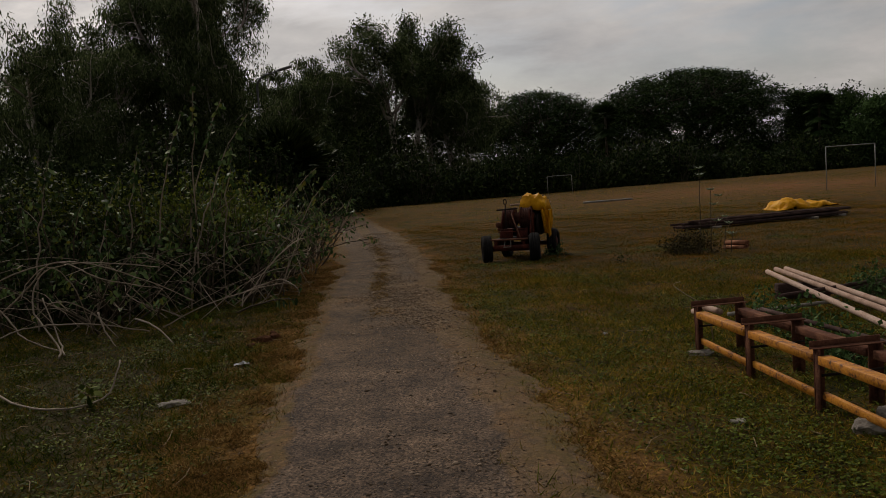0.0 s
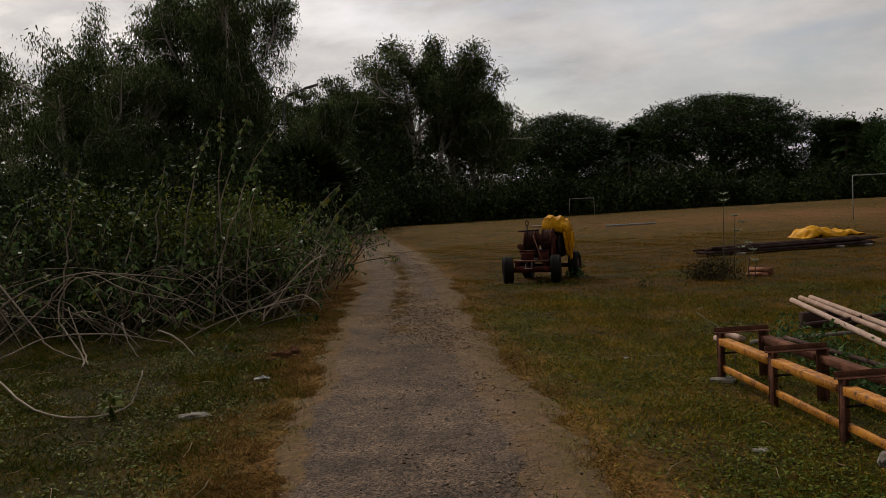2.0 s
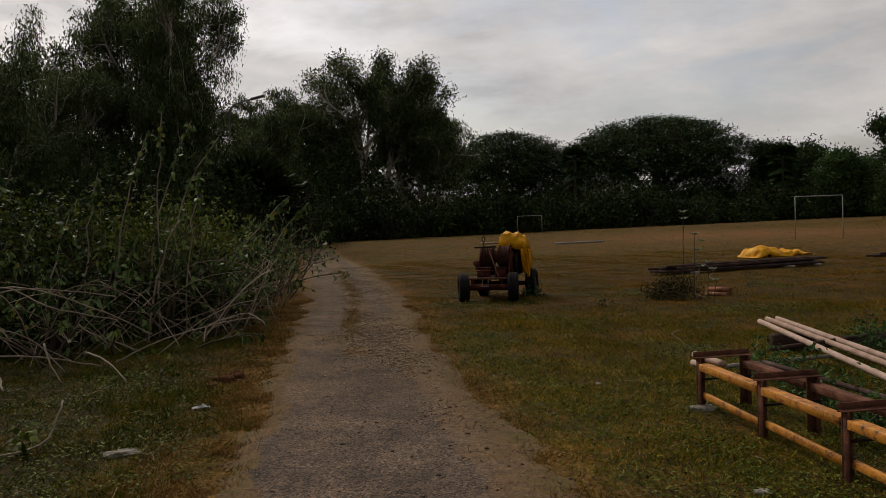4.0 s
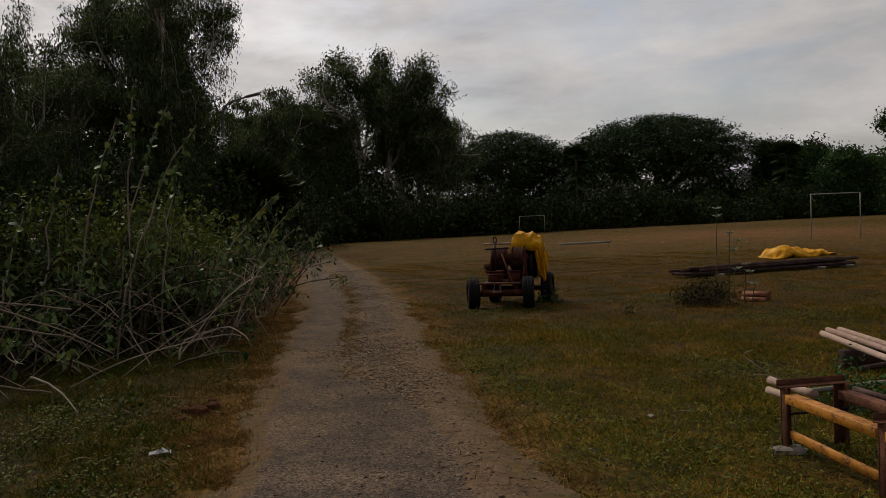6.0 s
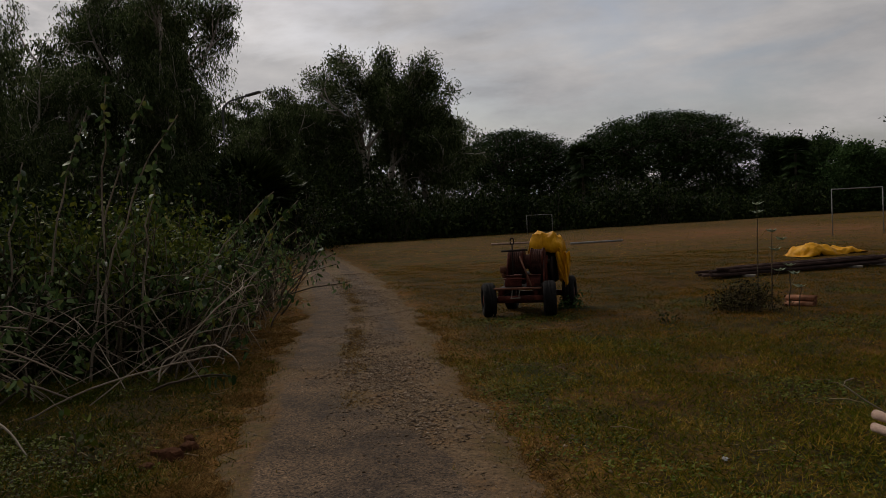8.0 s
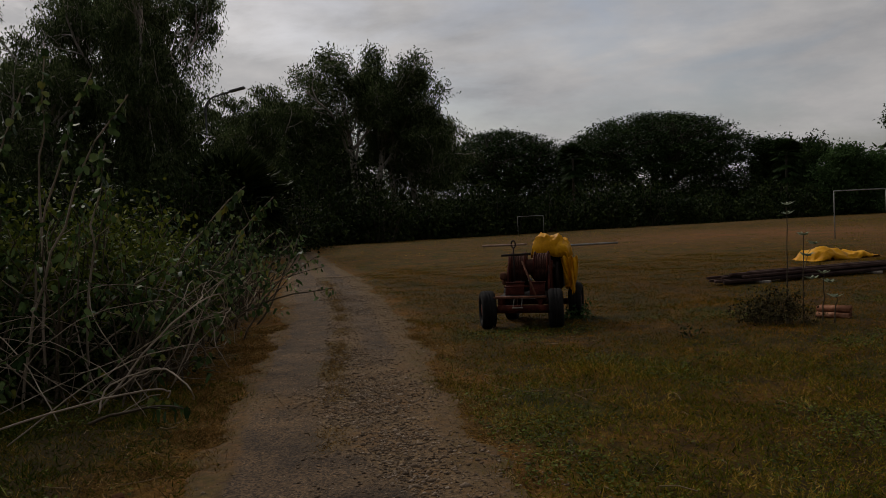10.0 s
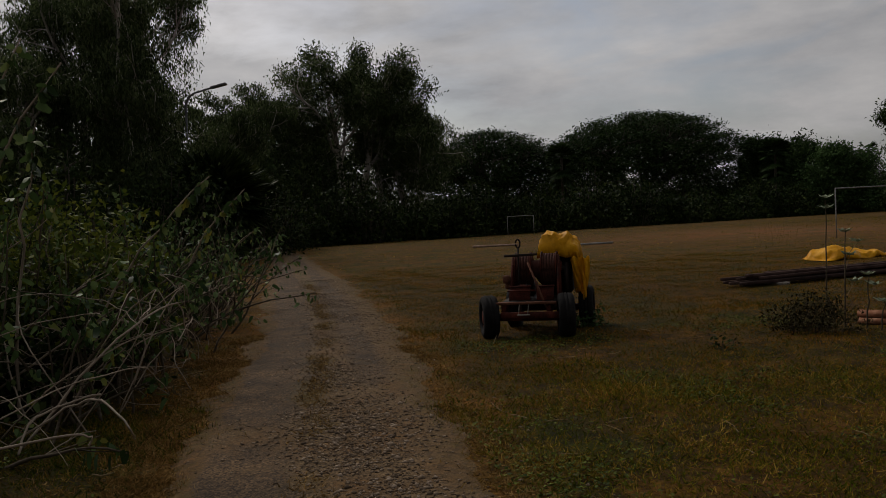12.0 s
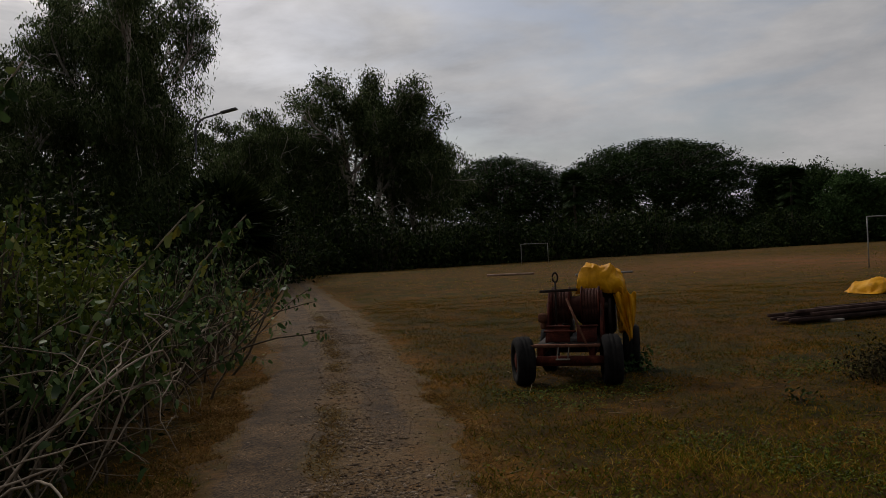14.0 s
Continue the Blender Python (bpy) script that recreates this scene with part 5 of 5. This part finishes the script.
# ---- winch on four wheels ----
def wheel(parent, x, y, r, w, steer=0.0):
    """Tyre with rounded shoulders and tread grooves; rim and hub inside."""
    prof = [(-0.5, 0.62), (-0.5, 0.86), (-0.40, 0.96), (-0.16, 1.0), (-0.13, 0.965), (-0.08, 0.965), (-0.05, 1.0), (0.05, 1.0), (0.08, 0.965), (0.13, 0.965), (0.16, 1.0), (0.40, 0.96), (0.5, 0.86), (0.5, 0.62), (0.3, 0.58), (-0.3, 0.58)]
    m, k = 40, len(prof)
    a = np.arange(m) / m * 2 * np.pi
    v = np.array([[(px * w, pr * r * math.cos(t), pr * r * math.sin(t)) for px, pr in prof] for t in a]).reshape(-1, 3)
    i, j = np.meshgrid(np.arange(m), np.arange(k), indexing="ij")
    q = np.stack([i * k + j, (i + 1) % m * k + j, (i + 1) % m * k + (j + 1) % k, i * k + (j + 1) % k], -1).reshape(-1, 4)
    wh = new("wheel")
    wh.parent = parent
    wh.matrix_basis = pose(x, y, r, 0, 0, steer)
    part("tyre", Geo().add(v, q), M_RUBBER, wh, "worn black rubber tyre", True)
    g = Geo()
    g.tube([(-0.30 * w, 0, 0), (0.30 * w, 0, 0)], 0.6 * r, 28)
    for s in (-1, 1):
        g.tube([(s * 0.30 * w, 0, 0), (s * 0.42 * w, 0, 0)], [0.34 * r, 0.30 * r], 20)
        for t in range(5):
            an = t / 5 * 2 * math.pi
            g.tube([(s * 0.29 * w, 0.44 * r * math.cos(an), 0.44 * r * math.sin(an)), (s * 0.38 * w, 0.44 * r * math.cos(an), 0.44 * r * math.sin(an))], 0.05 * r, 6)
    part("rim", g, M_REDPAINT, wh, "rusty dark red steel rim")


def winch():
    ob = thing("winch_cart", pose(-0.255, 14.86, gz(-0.2, 15.2) - 0.012, 0, 0, -14), "old rusty red winch on four rubber-tyred wheels, partly under yellow tarpaulin", "winch")
    wheel(ob, -0.47, 0.0, 0.262, 0.19, 20)
    wheel(ob, 0.46, 0.0, 0.27, 0.19, 10)
    wheel(ob, 0.64, 0.92, 0.268, 0.18)
    wheel(ob, -0.30, 0.92, 0.268, 0.17)
    part("front_axle", square_bar((-0.40, 0, 0.255), (0.40, 0, 0.255), 0.09, 0.085), M_REDPAINT, ob)
    part("rear_axle", square_bar((-0.20, 0.92, 0.26), (0.56, 0.92, 0.26), 0.08, 0.08), M_REDPAINT, ob)
    for x in (-0.27, 0.27):
        part("chassis_rail", square_bar((x, -0.10, 0.37), (x, 1.12, 0.37), 0.06, 0.10), M_REDPAINT, ob)
    part("front_rail", square_bar((-0.42, -0.12, 0.435), (0.36, -0.12, 0.435), 0.06, 0.03), M_RUST, ob, "grey-brown angle-iron front rail")
    part("front_beam", square_bar((-0.30, -0.14, 0.295), (0.42, -0.14, 0.295), 0.03, 0.075), M_REDPAINT, ob)
    for x in (-0.09, 0.02):
        part("bracket", square_bar((x, -0.15, 0.29), (x + 0.02, -0.14, 0.43), 0.02, 0.012), M_STONE, ob, "pale bare-metal bracket")
    part("bracket", square_bar((-0.10, -0.17, 0.30), (0.05, -0.17, 0.30), 0.03, 0.014), M_STONE, ob, "pale bare-metal bracket")
    for x in (-0.32, 0.0, 0.30):
        part("cross_member", square_bar((x, -0.10, 0.43), (x, 0.0, 0.43), 0.03, 0.03), M_RUST, ob)
    g = Geo()
    g.box((0.66, 1.1, 0.02), (0.02, 0.55, 0.43), None, 0.004)
    part("deck", g, M_DARKIRON, ob)
    for x, wd in ((-0.09, 0.24), (0.21, 0.21)):
        g = Geo()
        g.box((wd, 0.03, 0.17), (x, 0.10, 0.53), pose(0, 0, 0, -12), 0.006)
        g.box((wd + 0.02, 0.05, 0.018), (x, 0.105, 0.615), None, 0.004)
        part("front_plate", g, M_REDPAINT, ob, "worn red steel plate")
    part("foot_bar", rod((-0.24, 0.06, 0.565), (0.10, 0.06, 0.565), 0.012), M_REDPAINT, ob)
    for x in (-0.20, 0.36):
        g = Geo()
        g.box((0.03, 0.34, 0.45), (x, 0.45, 0.65), None, 0.01)
        g.box((0.05, 0.16, 0.14), (x, 0.45, 0.82), None, 0.02)
        part("side_frame", g, M_REDPAINT, ob)
    part("strut", square_bar((-0.22, 0.10, 0.44), (-0.20, 0.36, 0.97), 0.03, 0.03), M_REDPAINT, ob)
    part("strut", square_bar((0.36, 0.10, 0.44), (0.36, 0.36, 0.97), 0.03, 0.03), M_REDPAINT, ob)
    g = Geo()
    g.tube([(-0.25, 0.45, 0.80), (0.42, 0.45, 0.80)], 0.03, 12)
    part("shaft", g, M_DARKIRON, ob, smooth=True)
    g = Geo()
    g.tube([(-0.02, 0.45, 0.80), (0.18, 0.45, 0.80)], 0.11, 24)
    part("drum", g, M_ROPE, ob, "reddish-brown bare drum", True)
    for x0 in (-0.175, 0.145):
        sp = new("rope_spool")
        sp.parent = ob
        sp.matrix_basis = pose(x0, 0.45, 0.80)
        for s in (0.0, 0.185):
            g = Geo()
            g.tube([(s - 0.006, 0, 0), (s + 0.006, 0, 0)], 0.215, 36)
            part("flange", g, M_REDPAINT, sp)
        for t in range(5):
            g = Geo()
            a = np.linspace(0, 2 * np.pi, 33)
            xs = 0.022 + 0.035 * t
            g.tube(np.stack([np.full(33, xs), 0.178 * np.cos(a), 0.178 * np.sin(a)], 1), 0.018, 8, False)
            part("coil", g, M_ROPE, sp, smooth=True)
        g = Geo()
        g.tube([(0, 0, 0), (0.185, 0, 0)], 0.165, 28)
        part("core", g, M_ROPE, sp)
    part("cross_bar", square_bar((-0.29, 0.22, 0.985), (0.12, 0.22, 0.995), 0.03, 0.03), M_DARKIRON, ob)
    lv = part("lever", rod((-0.12, 0.22, 0.50), (-0.115, 0.22, 1.09), 0.011), M_DARKIRON, ob)
    g = Geo()
    a = np.linspace(0, 2 * np.pi, 25)
    g.tube(np.stack([-0.115 + 0.028 * np.cos(a), np.full(25, 0.22), 1.135 + 0.05 * np.sin(a)], 1), 0.010, 8, False)
    part("ring_handle", g, M_DARKIRON, lv, smooth=True)
    part("diagonal_lever", rod((0.0, 0.20, 0.90), (0.24, -0.10, 0.38), 0.013), M_RUST, ob)
    for x, y, z in ((-0.27, 0.20, 0.70), (-0.26, 0.28, 0.62)):
        g = Geo()
        g.box((0.09, 0.10, 0.10), (x, y, z), None, 0.02)
        part("brake_block", g, M_RUST, ob)
    g = Geo()
    g.box((0.36, 0.42, 0.50), (0.30, 0.88, 0.69), None, 0.04)
    g.tube([(0.20, 0.64, 0.72), (0.20, 0.60, 0.72)], 0.16, 24)
    g.box((0.10, 0.5, 0.16), (-0.06, 0.86, 0.52), None, 0.02)
    part("engine", g, M_DARKIRON, ob, "oily dark iron engine block")
    g = Geo()
    g.tube([(0.48, 0.80, 0.80), (0.66, 0.78, 0.80)], 0.022, 10)
    part("crank_stub", g, M_DARKIRON, ob)
    g = Geo()
    a = np.linspace(0, 2 * np.pi, 33)
    g.tube([(0.42, 0.62, 0.66), (0.45, 0.62, 0.66)], 0.20, 28)
    part("belt_wheel", g, M_DARKIRON, ob, smooth=False)
    for z in (0.50,):
        part("toolbox", square_bar((-0.28, 0.98, z), (-0.02, 0.98, z), 0.2, 0.14), M_REDPAINT, ob)
    tp = crumpled("tarpaulin_cover", pose(0.345, 0.84, 0.915), 0.26, 0.28, 0.31, 7.7, "", lambda u, w: np.clip(1 - u ** 6, 0, 1) ** 0.5 * np.clip(1 - w ** 6, 0, 1) ** 0.5 * (1.0 - 0.16 * u - 0.1 * w + 0.05 * np.sin(9 * u + 3 * w)), rough=0.6)
    tp.parent = ob
    n = 22
    u, h = np.meshgrid(np.linspace(-1, 1, n), np.linspace(0, 1, n), indexing="ij")
    taper = 1 - 0.62 * h
    P = np.stack([0.535 + 0.05 * np.sin(u * 6 + h * 3) + 0.03 * h, 0.72 + u * 0.24 * taper + 0.04 * h, 0.99 - 0.56 * h * (1 - 0.15 * np.abs(u)) + 0.015 * np.sin(u * 11)], -1)
    P2 = P.reshape(-1, 3)
    i, j = np.meshgrid(np.arange(n - 1), np.arange(n - 1), indexing="ij")
    f = np.stack([i * n + j, (i + 1) * n + j, (i + 1) * n + j + 1, i * n + j + 1], -1).reshape(-1, 4)
    fl = part("tarpaulin_flap", mesh_of("tarpaulin_flap", P2, f, M_TARP, True), None, ob, "hanging yellow tarpaulin flap")
    fl.modifiers.new("thickness", "SOLIDIFY").thickness = 0.004
    u, h = np.meshgrid(np.linspace(-1, 1, n), np.linspace(0, 1, n), indexing="ij")
    taper = 1 - 0.72 * h ** 1.4
    P = np.stack([0.60 + u * 0.125 * taper + 0.04 * h, 0.575 + 0.035 * np.sin(u * 5 + h * 4) + 0.02 * np.sin(u * 11 - h * 6), 0.92 - 0.52 * h * (1 - 0.22 * u * u) + 0.02 * np.sin(u * 9)], -1).reshape(-1, 3)
    fl = part("tarpaulin_flap", mesh_of("tarpaulin_flap", P, f, M_TARP, True), None, ob, "hanging yellow tarpaulin flap")
    fl.modifiers.new("thickness", "SOLIDIFY").thickness = 0.004


winch()


# ---- goals and lamp ----
def goal(a, b, height, label):
    za, zb = gz(*a), gz(*b)
    ob = thing("goal", pose(a[0], a[1], 0), label, "goal", "football goals")
    v = (b[0] - a[0], b[1] - a[1])
    part("post", rod((0, 0, za - 0.05), (0, 0, za + height), 0.022), M_WHITEPOLE, ob)
    part("post", rod((*v, zb - 0.05), (*v, zb + height), 0.022), M_WHITEPOLE, ob)
    part("crossbar", rod((0, 0, za + height), (*v, zb + height), 0.022), M_WHITEPOLE, ob)


goal((13.88, 35.66), (16.1, 35.95), 1.92, "old white football goal without a net")
goal((3.15, 64.0), (5.14, 64.0), 1.52, "small distant white football goal")


def street_lamp(x, y):
    ob = thing("street_lamp", pose(x, y, gz(x, y)), "dark grey street lamp with a long curved arm", "street lamp")
    g = Geo()
    t = np.linspace(0, 1, 9)
    arc = [(0, 0, 0), (0, 0, 3), (0, 0, 6), (0, 0, 7.9)] + [(0.75 * (1 - math.cos(s * 1.25)) , 0, 7.9 + 0.8 * math.sin(s * 1.25)) for s in t[1:]]
    e = arc[-1]
    arc.append((e[0] + 0.9, 0, e[2] + 0.22))
    g.tube(arc, np.linspace(0.085, 0.045, len(arc)), 10)
    part("pole", g, M_LAMP, ob, smooth=True)
    g = Geo()
    g.box((0.85, 0.3, 0.12), (e[0] + 1.25, 0, e[2] + 0.30), pose(0, 0, 0, 0, -12, 0), 0.03)
    part("lamp_head", g, M_LAMPHEAD, ob, "pale grey lamp head")


street_lamp(-14.45, 45.0)


# ---- grass ----
def grass():
    rng = np.random.default_rng(8)

    def field(n, x0, x1, y0, y1, h, w, power, left=False):
        y = y0 + (y1 - y0) * rng.random(n) ** power
        x = rng.uniform(x0, x1, n)
        d = x - road_c(y)
        edge = 0.93 * road_half(y) + 0.12 * wob(x, y, 2.0)
        edge = edge + 0.22 * wob(x, y, 1.1) - 0.05 + (0.30 if left else 0.0)
        p = np.maximum(smooth(-0.1, 0.65, np.abs(d) - edge), 0.6 * smooth(-0.42, -0.05, np.abs(d) - edge) * smooth(0.0, 0.35, wob(x, y, 4.1))) * (0.35 + 0.65 * smooth(-0.5, 0.4, wob(x, y, 1.9)))
        p *= 1 - 0.85 * np.exp(-(((x - 0.32) / 0.32) ** 2 + ((y - 4.4) / 0.7) ** 2))
        p = np.where(((d < 0) == left) | (y > 11.5 + 0.8 * wob(x, y, 0.8)), p, 0)
        p *= smooth(x0, x0 + 1.5, x + 0.6 * wob(x, y, 0.9)) * (1 - smooth(x1 - 1.5, x1, x + 0.6 * wob(x, y, 0.9))) if not left else smooth(x0, x0 + 1.5, x + 0.6 * wob(x, y, 0.9)) * smooth(y0, y0 + 1.2, y + 0.5 * wob(x, y, 0.9))
        if not left:
            p *= 1 - smooth(y1 - 3.5, y1, y + 0.8 * wob(x, y, 0.8))
            if y0 > 5:
                p *= smooth(y0, y0 + 3.0, y + 0.8 * wob(x, y, 0.6))
        if h > 0.07 and y1 < 20:
            p *= smooth(0.1, 0.5, wob(x, y, 4.3))
        k = rng.random(n) < p
        x, y = x[k], y[k]
        c = np.stack([x, y, ground_z(x, y) - 0.004], 1)
        m = len(c)
        tall = 1 + 0.8 * smooth(0.2, 0.8, wob(x, y, 0.7))
        d = rng.normal(0, 0.75, (m, 3))
        d[:, 2] = 0.25 + 0.8 * rng.random(m)
        d = unit(d)
        side = unit(np.cross(d, rng.normal(0, 1, (m, 3)))) * (w * rng.uniform(0.7, 1.4, m))[:, None] / 2
        L = (h * rng.uniform(0.4, 1.6, m) * tall)[:, None]
        v = np.stack([c - side, c + side, c + d * L], 1).reshape(-1, 3)
        return v, np.arange(3 * m).reshape(-1, 3)
    for args in ((520000, -3.6, 7, 1.6, 14, 0.035, 0.0075, 1.2), (60000, -3.6, 7, 2.0, 14, 0.070, 0.007, 1.2), (430000, -5, 12, 9.5, 31, 0.034, 0.009, 1.35), (60000, -14, 40, 26, 70, 0.045, 0.022, 1.0)):
        v, f = field(*args)
        tagged(new("grass", mesh_of("grass", v, f, M_GRASS_FIELD if 5 < args[3] < 20 else M_GRASS)), "short patchy green and straw-brown grass", "grass", kind="stuff")
    for args in ((340000, -8.0, -1.0, 1.6, 12, 0.042, 0.007, 1.2), (40000, -8.0, -1.2, 2.0, 12, 0.09, 0.007, 1.2)):
        v, f = field(*args, True)
        tagged(new("grass", mesh_of("grass", v, f, M_GRASS_DAMP)), "dark olive damp grass beside the shrubs", "grass", kind="stuff")


def verge_grass():
    rng = np.random.default_rng(18)
    n = 190000
    y = 2.2 + 14 * rng.random(n) ** 1.25
    u = np.where(rng.random(n) < 0.72, rng.normal(-1.14, 0.27, n), rng.normal(0.96, 0.18, n))
    x = road_c(y) + u
    k = rng.random(n) < smooth(0.56, 0.88, np.abs(u) + 0.16 * wob(x, y, 2.1)) * (0.15 + 0.85 * smooth(-0.25, 0.4, wob(x, y, 3.3))) * np.where(u > 0, 0.8, 1.0)
    x, y, z = x[k], y[k], ground_z(x[k], y[k])
    ys = 8.8 + 16 * rng.random(26000) ** 1.3
    us = rng.normal(-0.08, 0.11, 26000) + 0.12 * smooth(12, 18, ys)
    xs = road_c(ys) + us
    on = rng.random(26000) < track_masks(xs, ys, us)[2]
    x, y = np.concatenate([x, xs[on]]), np.concatenate([y, ys[on]])
    z = np.concatenate([z, road_z(xs[on], ys[on], us[on] / road_half(ys[on]))])
    c = np.stack([x, y, z], 1)
    m = len(c)
    d = rng.normal(0, 0.8, (m, 3))
    d[:, 2] = 0.15 + 0.6 * rng.random(m)
    d = unit(d)
    side = unit(np.cross(d, rng.normal(0, 1, (m, 3)))) * (0.0065 * rng.uniform(0.7, 1.4, m))[:, None] / 2
    v = np.stack([c - side, c + side, c + d * (0.032 * rng.uniform(0.4, 1.7, m))[:, None]], 1).reshape(-1, 3)
    tagged(new("grass", mesh_of("grass", v, np.arange(3 * m).reshape(-1, 3), M_GRASS_DRY)), "dry straw-orange grass on the track's verges", "grass", kind="stuff")


def gravel():
    rng = np.random.default_rng(12)
    n = 80000
    y = 2.5 + 24 * rng.random(n) ** 1.35
    u = np.clip(np.where(rng.random(n) < 0.6, rng.normal(0.22, 0.36, n), rng.normal(0.2, 0.75, n)), -1.5, 1.5)
    x = road_c(y) + u * road_half(y)
    tar, coarse, _ = track_masks(x, y, u * road_half(y))
    k = rng.random(n) < (0.25 + 0.75 * smooth(-0.3, 0.4, wob(x, y, 1.2))) * (1 - 0.75 * tar)
    x, y, coarse = x[k], y[k], coarse[k] * smooth(7.0, 9.5, y[k])
    n = len(x)
    octa = np.array([(1, 0, 0), (0, 1, 0), (-1, 0, 0), (0, -1, 0), (0, 0, 1), (0, 0, -1)], dtype=float)
    tri = np.array([(0, 1, 4), (1, 2, 4), (2, 3, 4), (3, 0, 4), (1, 0, 5), (2, 1, 5), (3, 2, 5), (0, 3, 5)])
    size = ((rng.gamma(1.2, 0.0028, n) + 0.0022) * (1 + 0.55 * coarse))[:, None, None]
    v = octa[None] * size * rng.uniform(0.55, 1.35, (n, 6, 3)) * np.array([1, 1, 0.5])
    a = rng.random(n) * 2 * np.pi
    ca, sa = np.cos(a)[:, None], np.sin(a)[:, None]
    v = np.stack([v[:, :, 0] * ca - v[:, :, 1] * sa, v[:, :, 0] * sa + v[:, :, 1] * ca, v[:, :, 2]], -1)
    v += np.stack([x, y, np.where(np.abs(u[k]) < 1.2, road_z(x, y, u[k]), ground_z(x, y)).clip(ground_z(x, y)) + 0.002], 1)[:, None]
    f = (tri[None] + 6 * np.arange(n)[:, None, None]).reshape(-1, 3)
    tagged(new("gravel", mesh_of("gravel", v.reshape(-1, 3), f, M_GRAVEL)), "loose grey and tan gravel stones on the track", "gravel", kind="stuff")


def low_weeds():
    rng = np.random.default_rng(14)
    n = 260000
    x, y = rng.uniform(-5.5, 5.5, n), 2.6 + 14 * rng.random(n) ** 1.3
    d = np.abs(x - road_x(y))
    p = smooth(1.3, 2.0, d) * np.maximum(smooth(0.1, 0.7, wob(x + 7, y, 1.1)), 0.8 * np.exp(-(((x - 1.3) / 0.9) ** 2 + ((y - 5.6) / 1.6) ** 2)) * smooth(-0.4, 0.3, wob(x, y, 2.7)))
    p = np.maximum(p, smooth(0.85, 1.1, x - road_c(y)) * np.exp(-(((x - road_c(y) - 1.35) / 0.45) ** 2 + ((y - 9.8) / 1.9) ** 2)) * smooth(-0.6, 0.2, wob(x, y, 2.7))) * np.where(x > road_x(y), 1.0, 0.75)
    p = np.maximum(p, 0.55 * smooth(1.1, 1.6, d) * (1 - smooth(7.5, 10.0, y)) * smooth(-0.35, 0.3, wob(x + 3, y, 3.1)))
    k = rng.random(n) < p
    c = np.stack([x[k], y[k], ground_z(x[k], y[k]) + 0.008 + 0.03 * rng.random(k.sum())], 1)
    m = len(c)
    v, f = leaves(c, rng.normal(0, 1, (m, 3)) * np.array([1, 1, 0.25]), np.array([0, 0, 1.0]) + rng.normal(0, 0.35, (m, 3)), rng.uniform(0.015, 0.04, m), rng.uniform(0.010, 0.022, m))
    tagged(new("low_weeds", mesh_of("low_weeds", v, f, M_LEAF_LOW)), "low fresh green broad-leaved weeds among the grass", "weeds", kind="stuff")


def dry_twigs():
    rng = np.random.default_rng(15)
    g = Geo()
    for i in range(420):
        y = 3.0 + 13 * rng.random() ** 1.2
        s = 1 if rng.random() < 0.35 else -1
        x = float(road_x(y)) + s * rng.uniform(1.2, 4.5)
        an, ln = rng.random() * 6.28, rng.uniform(0.05, 0.3)
        p0 = np.array([x, y, gz(x, y) + 0.012])
        d = np.array([math.cos(an), math.sin(an), rng.normal(0, 0.08)]) * ln
        g.tube([p0, p0 + d * 0.5 + rng.normal(0, 0.012, 3), p0 + d], rng.uniform(0.0015, 0.004), 4, False)
    tagged(new("dry_twigs", g.mesh("dry_twigs", M_SEED)), "scattered dry brown twigs on the grass", "twigs", kind="stuff")


grass()
verge_grass()
gravel()
low_weeds()
dry_twigs()
